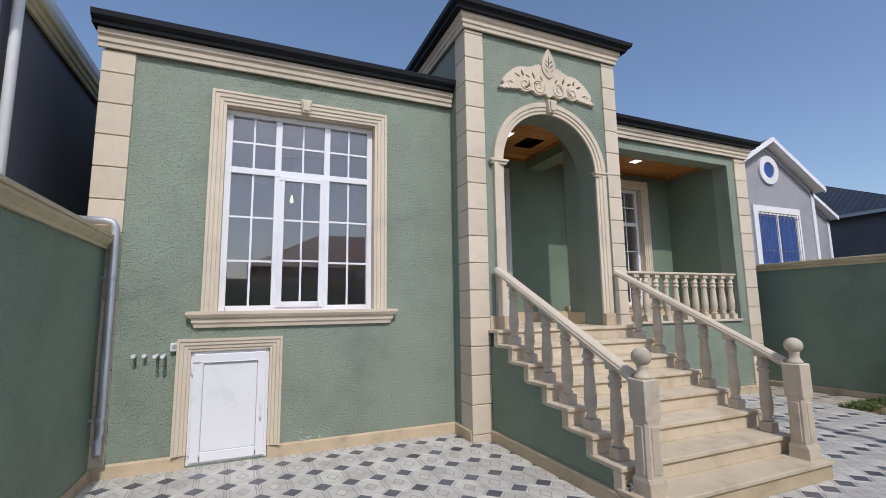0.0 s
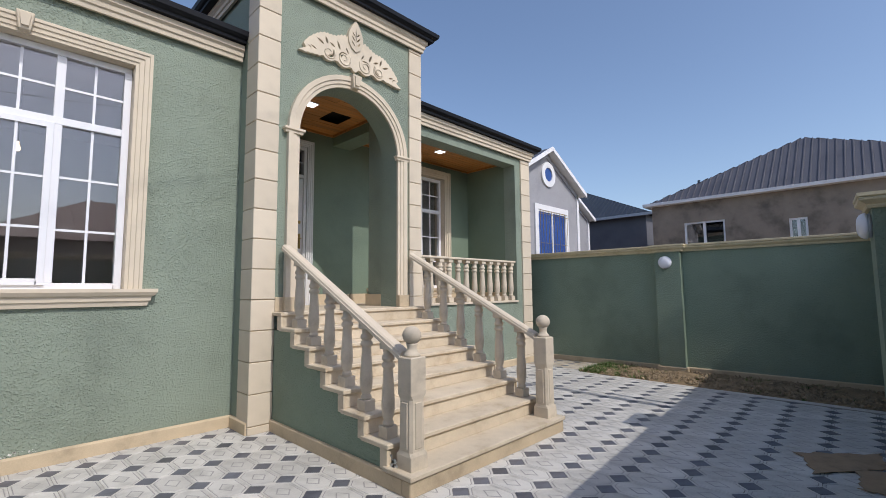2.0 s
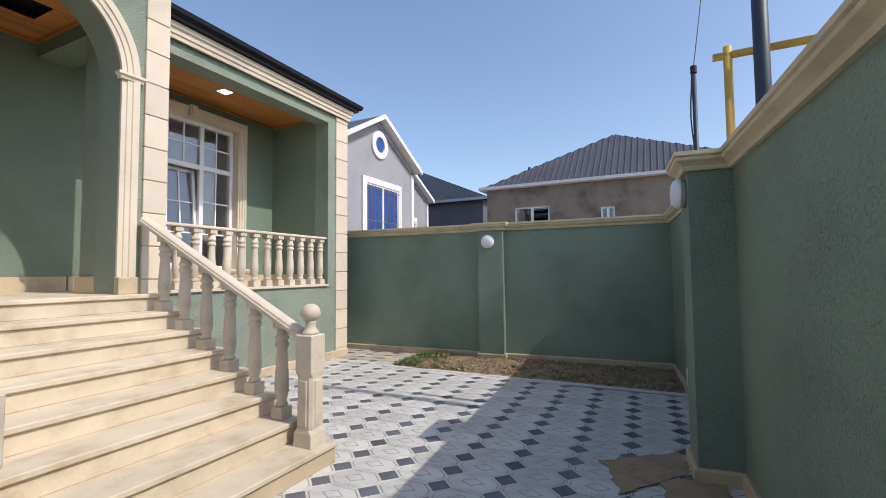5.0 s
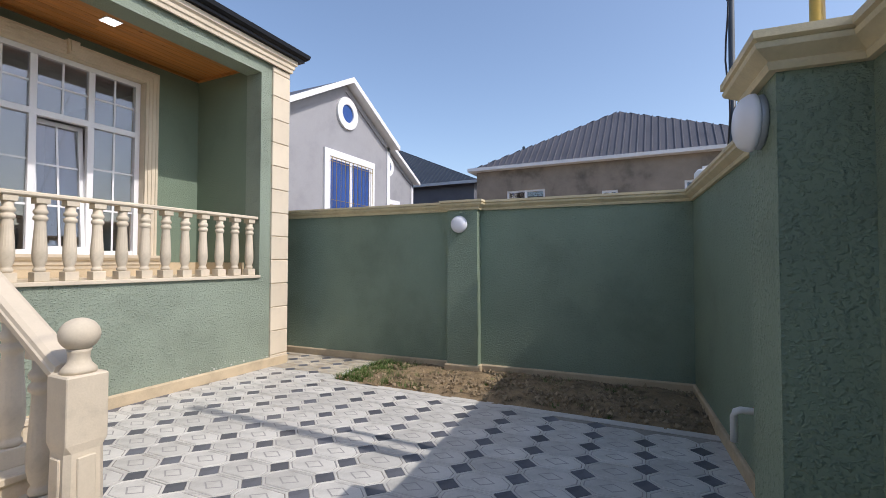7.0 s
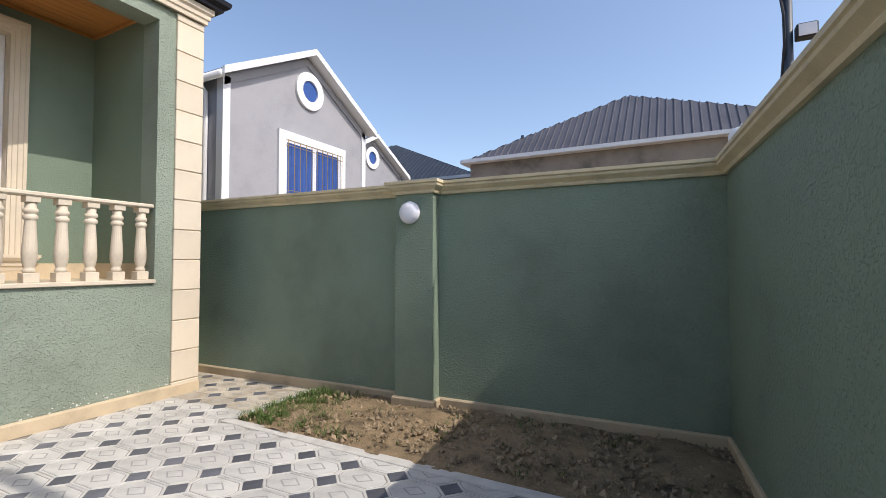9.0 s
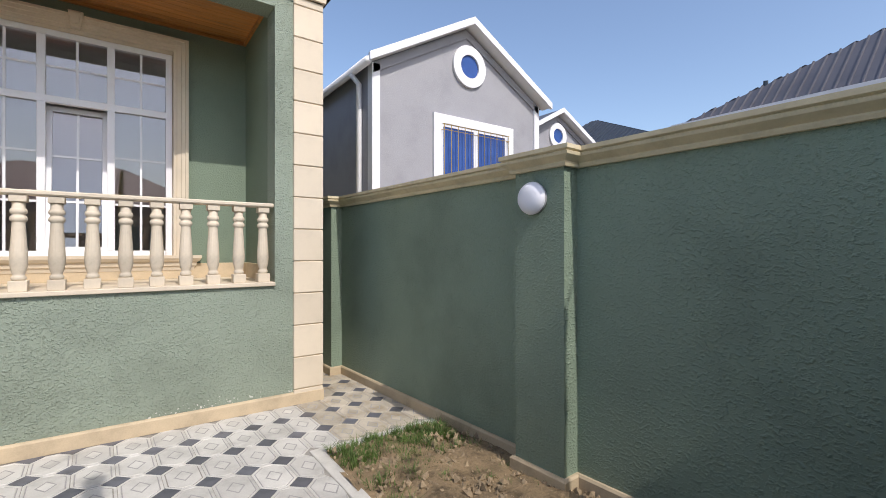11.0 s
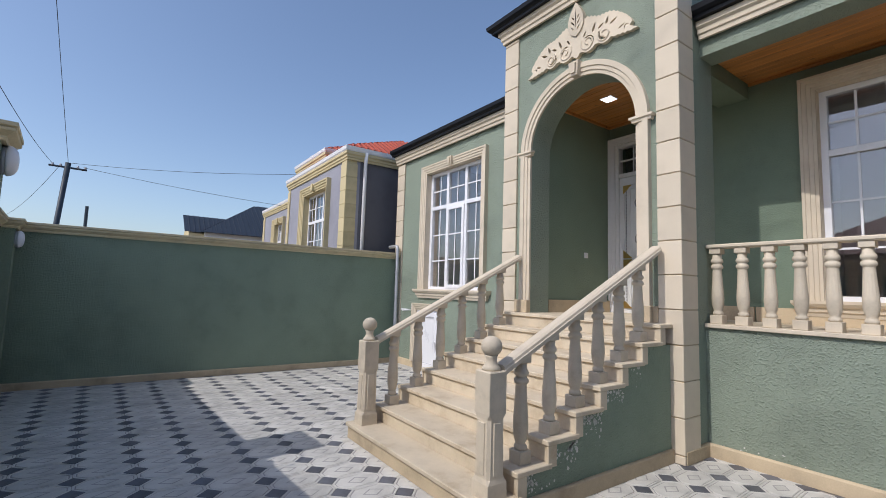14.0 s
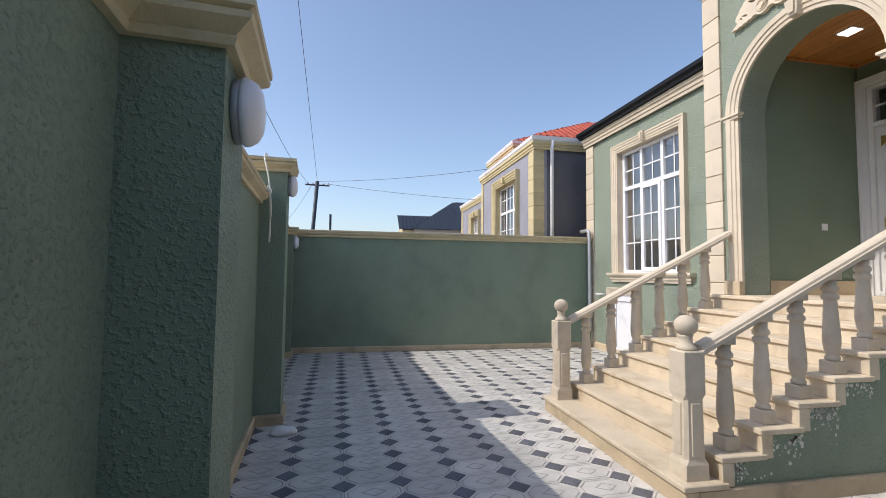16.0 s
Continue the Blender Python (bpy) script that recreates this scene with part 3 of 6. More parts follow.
def big_window(name, o, y, sill=True, tilted=False, top=0.305):
    x0, x1, z0, z1 = o
    t = thing(name, "tall white plastic window of three lights in a moulded cream stone surround", "window", kind="structure")
    casing(t, o, y)
    keystone(t, (x0 + x1) / 2, z1 + 0.005, z1 + 0.165, y)
    part("reveal", bars(bmesh.new(), x0 - 0.02, x1 + 0.02, z0 - 0.02, z1 + 0.02, y + 0.001, y + 0.29, 0.022), STONE, t)
    ya, yb = y + 0.085, y + 0.155
    a, b, c, d = x0 + 0.004, x1 - 0.004, z0 + 0.004, z1 - 0.004
    part("frame", bevelled(bars(bmesh.new(), a, b, c, d, ya, yb, 0.062), 0.004), PVC, t)
    zt = d - (d - c) * top
    third = (b - a) / 3
    m1, m2 = a + third, b - third
    for m in (m1, m2):
        part("mullion", B(m - 0.035, m + 0.035, ya + 0.003, yb - 0.003, c + 0.06, d - 0.06, 0.004), PVC, t)
    part("transom", B(a + 0.06, b - 0.06, ya + 0.001, yb - 0.005, zt - 0.036, zt + 0.036, 0.004), PVC, t)
    yp = ya + 0.035
    cols = ((a + 0.06, m1 - 0.034), (m1 + 0.034, m2 - 0.034), (m2 + 0.034, b - 0.06))
    for i, (p, q) in enumerate(cols):
        pane(t, p, q, zt + 0.035, d - 0.06, yp, 2)
        if i != 1:
            pane(t, p, q, c + 0.06, zt - 0.035, yp, 3)
    p, q = cols[1]
    sash = part("sash", bevelled(bars(bmesh.new(), p - 0.012, q + 0.012, c + 0.048, zt - 0.028, ya - 0.02, ya + 0.03, 0.055), 0.004), PVC, t, "opening sash tilted inwards" if tilted else "closed opening sash")
    g = part("pane", B(p + 0.04, q - 0.04, ya, ya + 0.018, c + 0.1, zt - 0.08), GLASS, sash)
    g.visible_shadow = False
    xm = (p + q) / 2
    part("glazing_bar", B(xm - 0.011, xm + 0.011, ya - 0.007, ya - 0.001, c + 0.1, zt - 0.08), PVC, sash)
    for k in (1, 2):
        zz = c + 0.1 + (zt - 0.18 - c) * k / 3
        part("glazing_bar", B(p + 0.04, q - 0.04, ya - 0.0075, ya - 0.0012, zz - 0.011, zz + 0.011), PVC, sash)
    if tilted:
        piv = Matrix.Translation((0, ya, c + 0.05))
        sash.matrix_basis = piv @ Matrix.Rotation(radians(-5.5), 4, "X") @ piv.inverted() @ Matrix.Translation((0, 0.02, 0))
    if sill:
        sp = [(0, -0.155), (0.035, -0.155), (0.045, -0.115), (0.06, -0.105), (0.065, -0.065), (0.09, -0.05), (0.11, -0.02), (0.11, 0.012), (0, 0.012)]
        bm = plan_sweep(bmesh.new(), [(x0 - 0.165, y + 0.001), (x0 - 0.165, y - 0.001), (x1 + 0.165, y - 0.001), (x1 + 0.165, y + 0.001)], [(max(0.0, h), z0 + v) for h, v in sp], side=-1)
        part("sill", bm, STONE, t, "projecting moulded stone sill")
        part("inner_sill", B(x0, x1, y + 0.0015, ya, z0 - 0.01, z0 + 0.003), STONE, t)
    return t


big_window("window_1", W1, F)
big_window("window_2", W2, BACK, tilted=True)

t = thing("door_1", "low white plastic service door in a moulded stone surround, closed", "door", kind="structure")
casing(t, (HATCH[0], HATCH[1], 0.128, HATCH[3]), F, [(d * 0.86, h) for d, h in CAS])
part("frame", bevelled(bars(bmesh.new(), HATCH[0] + 0.002, HATCH[1] - 0.002, 0.022, 1.118, F - 0.005, F + 0.07, 0.04), 0.003), PVC, t)
leaf = part("leaf", bevelled(bars(bmesh.new(), HATCH[0] + 0.03, HATCH[1] - 0.03, 0.05, 1.09, F - 0.03, F + 0.03, 0.085), 0.005), PVC, t)
part("panel", B(HATCH[0] + 0.113, HATCH[1] - 0.113, F - 0.008, F + 0.02, 0.133, 1.007), PVC, leaf)
bm = bmesh.new()
bars(bm, HATCH[0] + 0.112, HATCH[1] - 0.112, 0.132, 1.008, F - 0.014, F - 0.008, 0.008)
part("gasket", bm, STEEL, leaf, "thin grey seal")
bm = B(HATCH[1] - 0.085, HATCH[1] - 0.06, F - 0.042, F - 0.03, 0.50, 0.57, 0.003)
tube(bm, [(HATCH[1] - 0.072, F - 0.03, 0.55), (HATCH[1] - 0.072, F - 0.07, 0.55), (HATCH[1] - 0.072, F - 0.075, 0.54), (HATCH[1] - 0.072, F - 0.075, 0.43)], 0.009)
part("handle", bm, PVC, leaf, "white lever handle")
for z in (0.16, 0.93):
    bm = bmesh.new()
    lathe(bm, [(0.008, -0.04), (0.009, -0.035), (0.009, 0.035), (0.008, 0.04)], 8, (HATCH[0] + 0.022, F - 0.03, z))
    part("hinge", bm, PVC, t)

# entrance door
t = thing("door_2", "pale metal entrance door with silver scrollwork, barred transom light above, closed", "door", kind="structure")
casing(t, (DOOR[0], DOOR[1], ZP, DOOR[3]), BACK, [(d * 0.66, h * 0.8) for d, h in CAS], material=DOOR_P)
part("frame", bevelled(bars(bmesh.new(), DOOR[0] + 0.001, DOOR[1] - 0.001, ZP + 0.003, DOOR[3] - 0.001, BACK + 0.0, BACK + 0.12, 0.05), 0.004), DOOR_P, t)
ZL = 3.30
part("transom", B(DOOR[0] + 0.05, DOOR[1] - 0.05, BACK + 0.003, BACK + 0.11, ZL, ZL + 0.06, 0.004), DOOR_P, t)
g = part("pane", B(DOOR[0] + 0.05, DOOR[1] - 0.05, BACK + 0.06, BACK + 0.07, ZL + 0.06, DOOR[3] - 0.05), GLASS, t)
bm = bmesh.new()
box(bm, DOOR[0] + 0.05, DOOR[1] - 0.05, BACK + 0.04, BACK + 0.058, ZL + 0.255, ZL + 0.275)
for i in (1, 2, 3):
    x = DOOR[0] + 0.05 + (DOOR[1] - DOOR[0] - 0.1) * i / 4
    box(bm, x - 0.008, x + 0.008, BACK + 0.041, BACK + 0.057, ZL + 0.06, DOOR[3] - 0.05)
part("grille", bm, DOOR_P, t)
part("backing", B(DOOR[0], DOOR[1], BACK + 0.28, BACK + 0.29, ZP, DOOR[3]), BLACK, t)
lf = part("leaf", B(DOOR[0] + 0.045, DOOR[1] - 0.045, BACK + 0.035, BACK + 0.10, ZP + 0.006, ZL, 0.006), DOOR_P, t)
lx0, lx1 = DOOR[0] + 0.045, DOOR[1] - 0.045
for z0, z1 in ((1.36, 2.02), (2.10, 3.14)):
    bm = bmesh.new()
    bars(bm, lx0 + 0.16, lx1 - 0.16, z0, z1, BACK + 0.02, BACK + 0.036, 0.03)
    bars(bm, lx0 + 0.07, lx1 - 0.09, z0 - 0.03, z1 + 0.04, BACK + 0.026, BACK + 0.036, 0.014)
    part("moulding", bevelled(bm, 0.004), DOOR_P, lf, "raised panel moulding")
    bm = bmesh.new()
    k = int((z1 - z0) / 0.022)
    for i in range(k):
        for x in (lx0 + 0.115, lx1 - 0.13):
            lathe(bm, [(0.007, -0.007), (0.008, 0), (0.007, 0.007)], 6, (x, BACK + 0.03, z0 + (i + 0.5) * (z1 - z0) / k))
    part("beading", bm, SILVER, lf, "silver bead strips")
    for x in (lx0 + 0.12, lx1 - 0.135):
        for z in (z0 + 0.02, z1 - 0.02):
            u, v = (1 if x > (lx0 + lx1) / 2 else -1), (1 if z > (z0 + z1) / 2 else -1)
            part("corner_plate", skin(bmesh.new(), [[(x + u * 0.05, yy, z + v * 0.05), (x - u * 0.09, yy, z + v * 0.05), (x + u * 0.05, yy, z - v * 0.07)] for yy in (BACK + 0.016, BACK + 0.03)]), BRASS, lf, "brass corner plate")


def spiral(cx, cz, r0, r1, turns, a0, n=26, flip=1):
    return [(cx + flip * (r0 + (r1 - r0) * i / n) * math.cos(a0 + turns * 2 * math.pi * i / n), cz + (r0 + (r1 - r0) * i / n) * math.sin(a0 + turns * 2 * math.pi * i / n)) for i in range(n + 1)]


bm = bmesh.new()
xm = (lx0 + lx1) / 2
for flip in (1, -1):
    for cz, a in ((2.9, -1.2), (2.62, 1.2), (2.36, -1.2), (1.72, 1.2)):
        tube(bm, [(x, BACK + 0.03, z) for x, z in spiral(xm + flip * 0.10, cz, 0.11, 0.03, 1.2, a, flip=flip)], 0.008, 6)
part("scrollwork", bm, SILVER, lf, "silver scroll relief")
bm = B(lx1 - 0.075, lx1 - 0.035, BACK + 0.018, BACK + 0.036, 2.16, 2.40, 0.006)
tube(bm, [(lx1 - 0.055, BACK + 0.02, 2.32), (lx1 - 0.055, BACK - 0.03, 2.32), (lx1 - 0.075, BACK - 0.035, 2.32), (lx1 - 0.17, BACK - 0.03, 2.325)], 0.009)
part("handle", bm, BRASS, lf, "brass lever handle on a long plate")
part("lock", B(lx1 - 0.075, lx1 - 0.035, BACK + 0.022, BACK + 0.036, 2.56, 2.61, 0.006), BRASS, lf, "small brass lock")

# ---- arch surround and tower ornament ----
t = thing("arch_surround", "cream limestone moulded surround of the entrance arch with keystone and imposts", "arch surround", kind="structure")
ap = [(AX - AR, ZP + 0.005, -1, 0), (AX - AR, AS, -1, 0)] + [(x, z, (x - AX) / AR, (z - AS) / AR) for x, z in arc[1:-1]] + [(AX + AR, AS, 1, 0), (AX + AR, ZP + 0.005, 1, 0)]
AP = [(-0.004, 0), (-0.004, 0.03), (0.035, 0.032), (0.04, 0.045), (0.08, 0.047), (0.086, 0.06), (0.145, 0.062), (0.145, 0)]
part("moulding", face_sweep(bmesh.new(), ap, AP, T), STONE, t)
keystone(t, AX, AS + AR - 0.005, AS + AR + 0.17, T, 0.065)
for s in (-1, 1):
    xa, xb = sorted((AX + s * (AR - 0.02), AX + s * (AR + 0.165)))
    bm = bmesh.new()
    plan_sweep(bm, [(xa, T), (xa, T - 0.045), (xb, T - 0.045), (xb, T)], [(0, AS - 0.05), (0.012, AS - 0.045), (0.016, AS - 0.02), (0.034, AS - 0.01), (0.034, AS + 0.015), (0, AS + 0.015)], side=-1)
    part("impost", bm, STONE, t)
    xa, xb = sorted((AX + s * (AR - 0.012), AX + s * (AR + 0.16)))
    part("base_block", B(xa, xb, T - 0.08, T - 0.0, ZP, ZP + 0.16, 0.006), STONE_P, t)
for xa, xb in ((3.0, 3.10), (4.91, 4.964)):
    part("base_block", B(xa, xb, T - 0.035, T, ZP, ZP + 0.16, 0.004), STONE_P, t)

orn = thing("wall_ornament", "cream carved scroll and leaf ornament fixed above the arch", "wall ornament")


def cut_plate(outline, holes, y0, d):
    """A flat carved plate of thickness d on the wall plane y0, with pierced openings."""
    bm = bmesh.new()
    edges = []
    for lp in [outline] + holes:
        vs = [bm.verts.new((x, y0, z)) for x, z in lp]
        edges += [bm.edges.new((vs[i], vs[(i + 1) % len(vs)])) for i in range(len(vs))]
    bmesh.ops.triangle_fill(bm, use_beauty=True, use_dissolve=False, edges=edges)
    ex = bmesh.ops.extrude_face_region(bm, geom=bm.faces[:])
    bmesh.ops.translate(bm, verts=[e for e in ex["geom"] if isinstance(e, bmesh.types.BMVert)], vec=(0, -d, 0))
    return bm


def crescent(cx, cz, r, a0, a1, w, n=12):
    """A sickle-shaped opening: widest in its middle, pointed at both ends."""
    out = [(cx + r * math.cos(a0 + (a1 - a0) * i / n), cz + r * math.sin(a0 + (a1 - a0) * i / n)) for i in range(n + 1)]
    inn = []
    for i in range(n - 1, 0, -1):
        q = r - w * math.sin(math.pi * i / n)
        a = a0 + (a1 - a0) * i / n
        inn.append((cx + q * math.cos(a), cz + q * math.sin(a)))
    return out + inn


def slit(x, z, deg, ln, w, n=6):
    """A leaf-shaped opening from a point, pointed at both ends."""
    c, q = math.cos(radians(deg)), math.sin(radians(deg))
    side = [(ln * i / n, w * math.sin(math.pi * (i / n) ** 0.8)) for i in range(1, n)]
    pts = [(0, 0)] + side + [(ln, 0)] + [(u, -v) for u, v in side[::-1]]
    return [(x + u * c - v * q, z + u * q + v * c) for u, v in pts]


OZ = 4.385
right = [(0.0, 0.335)]
for i in range(27):                      # toothed leaf edge falling to the tip
    u = i / 26
    swell = 0.022 * math.sin(u * 12.5) * (1 - u)
    right.append((0.085 + 0.645 * u, 0.385 - 0.12 * u - 0.19 * u ** 5 + swell + (0.024 if i % 2 else 0.0) * (1 - 0.4 * u)))
right += [(0.70, 0.035), (0.79, -0.025)]
for i in range(9):                       # toothed underside of the outer leaf
    u = i / 8
    right.append((0.735 - 0.245 * u, -0.022 + 0.03 * u - (0.014 if i % 2 else 0.0)))
for cx, cz, r, a0, a1 in ((0.385, 0.085, 0.105, -0.75, -2.35), (0.165, 0.085, 0.115, -0.65, -2.3)):
    right += [(cx + r * math.cos(a0 + (a1 - a0) * i / 9), cz + r * math.sin(a0 + (a1 - a0) * i / 9)) for i in range(10)]
right += [(0.05, 0.0), (0.03, -0.03), (0.0, -0.042)]
outline = [(AX + x, OZ + z) for x, z in right] + [(AX - x, OZ + z) for x, z in right[-2:0:-1]]
holes = []
for hole in (crescent(0.165, 0.085, 0.082, -1.1, 2.3, 0.045), crescent(0.385, 0.09, 0.075, 2.2, 6.2, 0.032), slit(0.225, 0.175, 68, 0.12, 0.017), slit(0.30, 0.185, 25, 0.09, 0.014),
             slit(0.405, 0.185, 70, 0.10, 0.017), slit(0.455, 0.165, 25, 0.11, 0.015), slit(0.10, 0.17, 60, 0.085, 0.012), slit(0.56, 0.06, 20, 0.09, 0.011), crescent(0.66, 0.045, 0.03, 0.2, 4.2, 0.013, 8)):
    holes += [[(AX + x, OZ + z) for x, z in hole], [(AX - x, OZ + z) for x, z in hole]]
part("plate", cut_plate(outline, holes, T, 0.05), STONE, orn, "flat carved plate with pierced scrolls")
leaf = [(0, 0.225)] + [(0.115 * math.sin(math.pi * min(1.0, (i / 12) ** 0.75)) ** 0.9, 0.225 + 0.435 * i / 12) for i in range(1, 12)] + [(0, 0.66)]
outline = [(AX + x, OZ + z) for x, z in leaf] + [(AX - x, OZ + z) for x, z in leaf[-2:0:-1]]
holes = [[(AX + x, OZ + z) for x, z in slit(0.0, 0.33, 90, 0.25, 0.008)]]
for z, ln in ((0.30, 0.085), (0.37, 0.085), (0.44, 0.065)):
    for q in (1, -1):
        holes.append([(AX + x, OZ + zz) for x, zz in slit(q * 0.016, z, 90 - q * 38, ln, 0.010)])
part("palmette", cut_plate(outline, holes, T - 0.0005, 0.068), STONE, orn, "pointed central leaf with cut veins")
for q in (1, -1):
    for cx, cz, r, a in ((0.165, 0.085, 0.10, 2.6), (0.385, 0.085, 0.09, 2.4)):
        bm = bmesh.new()
        ring = spiral(AX + q * cx, OZ + cz, r, 0.02, 1.35, a, 30, q)
        tube(bm, [(x, T - 0.05, z) for x, z in ring], 0.011, 6)
        part("scroll", bm, STONE, orn, smooth=True)


# ---- stairs ----
SX0, SX1 = 2.97, 5.105
RISE, RUN, Y0 = ZP / 8, 0.30, 2.50
EDGE = [Y0 + (0.0 if i == 0 else 0.28 + 0.30 * (i - 1)) for i in range(8)]     # front edge of each tread
bm = bmesh.new()
pts = [(Y0 + 0.03, 0)]
for i in range(7):
    pts.append((EDGE[i] + 0.035, (i + 1) * RISE - 0.04))
    pts.append((EDGE[i + 1] + 0.035, (i + 1) * RISE - 0.04))
pts += [(T - 0.031, 7 * RISE - 0.04), (T - 0.031, 0)]
skin(bm, [[(x, y, z) for y, z in pts] for x in (SX0 + 0.03, SX1 - 0.03)])
tagged(part("wall_stair_core", bm, GREEN_F), "green stucco side of the stairs with salt stains", "wall", kind="structure")
st = thing("entrance_stairs", "eight worn cream limestone steps up to the porch", "stairs", kind="structure")
for i in range(8):
    z = (i + 1) * RISE
    end = EDGE[i + 1] + 0.05 if i < 7 else T - 0.022
    bm = B(SX0 if i else SX0 - 0.01, SX1 if i else SX1 + 0.01, EDGE[i], end, z - 0.038, z, 0.006)
    part("tread", bm, STONE_S, st)
    if i == 0:
        part("riser", B(SX0 + 0.0, SX1 - 0.0, EDGE[0] + 0.02, EDGE[0] + 0.12, 0.0, z - 0.039, 0.006), STONE_P, st)
    else:
        part("riser", B(SX0 + 0.012, SX1 - 0.012, EDGE[i] + 0.024, EDGE[i] + 0.05, z - RISE + 0.001, z - 0.039, 0.003), STONE_S, st)
    if i:
        for xa, xb in ((SX0 + 0.006, SX0 + 0.0295), (SX1 - 0.0295, SX1 - 0.006)):
            part("end_stone", B(xa, xb, EDGE[i] + 0.012, EDGE[i] + 0.10, z - RISE - 0.03, z - 0.039, 0.003), STONE_S, st)
for x, s in ((SX0 + 0.03, -1), (SX1 - 0.03, 1)):
    bm = bmesh.new()
    plan_sweep(bm, [(x, T - 0.03), (x, Y0 + 0.12)] if s < 0 else [(x, Y0 + 0.12), (x, T - 0.03)], [(0, 0), (0.03, 0), (0.03, 0.11), (0.02, 0.12), (0, 0.12)], side=-1)
    part("plinth", bm, STONE_P, st)
# salt bloom on the stair sides
rnd = random.Random(11)
bm = bmesh.new()
for k in range(900):
    i = min(5, int(abs(rnd.gauss(0, 2.4))))
    y = EDGE[i] + rnd.uniform(0.03, 0.36)
    z = (i + 1) * RISE - 0.045 - abs(rnd.gauss(0, 0.055)) * (1 if rnd.random() < 0.8 else 2.2)
    if z < 0.14 or y < Y0 + 0.14 or noise.noise((y * 5, z * 5, 4)) < -0.05:
        continue
    r = 0.003 + 0.012 * rnd.random() ** 2
    n = 6
    vs = [bm.verts.new((SX1 - 0.0285, y + r * rnd.uniform(0.4, 1.5) * math.cos(a * 6.283 / n), z + r * rnd.uniform(0.4, 1.7) * math.sin(a * 6.283 / n))) for a in range(n)]
    bm.faces.new(vs)
for k in range(10):
    y, z, r = Y0 + 0.2 + rnd.uniform(0, 0.08), 0.16 + rnd.uniform(0, 0.1), rnd.uniform(0.008, 0.02)
    bm.faces.new([bm.verts.new((SX0 + 0.0285, y + r * rnd.uniform(0.5, 1.3) * math.cos(a * 1.047), z + r * rnd.uniform(0.6, 1.5) * math.sin(a * 1.047))) for a in range(6)])
for x0, x1, n2, zt in ((7.2, 8.45, 60, 0.05), (0.9, 1.15, 30, 0.05), (5.3, 6.0, 14, 0.04)):
    for k in range(n2):
        x, z, r = rnd.uniform(x0, x1), 0.13 + abs(rnd.gauss(0, zt)) * 0.7, 0.002 + 0.009 * rnd.random() ** 2
        bm.faces.new([bm.verts.new((x + r * rnd.uniform(0.4, 1.8) * math.cos(a * 1.047), F - 0.0015, z + r * rnd.uniform(0.4, 1.2) * math.sin(a * 1.047))) for a in range(6)])
tagged(part("trim_salt_bloom", bm, SALT), "pale salt bloom flaking through the stair wall paint", "stain", kind="stuff")

BAL = [(0.040, 0.0), (0.046, 0.010), (0.046, 0.026), (0.038, 0.034), (0.036, 0.046), (0.044, 0.066), (0.052, 0.105), (0.055, 0.15), (0.053, 0.21), (0.047, 0.30), (0.042, 0.39),
       (0.040, 0.430), (0.041, 0.438), (0.052, 0.447), (0.054, 0.462), (0.050, 0.476), (0.041, 0.484), (0.041, 0.494), (0.052, 0.503), (0.054, 0.518), (0.049, 0.533), (0.040, 0.542), (0.042, 0.585)]


def baluster_mesh(h):
    """A turned stone baluster with square foot and head."""
    bm = bmesh.new()
    foot, head = 0.085, 0.055
    box(bm, -0.056, 0.056, -0.056, 0.056, 0, foot)
    box(bm, -0.052, 0.052, -0.052, 0.052, h - head, h)
    bevelled(bm, 0.004)
    k = (h - foot - head) / 0.585
    lathe(bm, [(r, foot + z * k) for r, z in BAL], 16)
    ob = part("baluster", bm, STONE_B)
    me = ob.data
    for p in me.polygons:
        p.use_smooth = len(p.vertices) == 4 and p.area < 0.0016
    bpy.data.objects.remove(ob)
    return me


b = thing("terrace_balustrade", "cream limestone balustrade of fourteen turned balusters on a stone ledge", "balustrade")
part("ledge", B(TX1 - 0.015, 8.268, F - 0.035, F + 0.30, ZP - 0.034, ZP + 0.004, 0.005), STONE, b, "cream stone ledge slab")
part("rail", B(TX1 - 0.012, 8.267, F + 0.015, F + 0.155, 2.01, 2.05, 0.010), STONE, b, "flat stone top rail")
me = baluster_mesh(2.01 - ZP - 0.004)
for i in range(14):
    o = new("baluster", me)
    o.parent, o.location = b, (5.255 + i * (8.175 - 5.255) / 13, F + 0.085, ZP + 0.004)

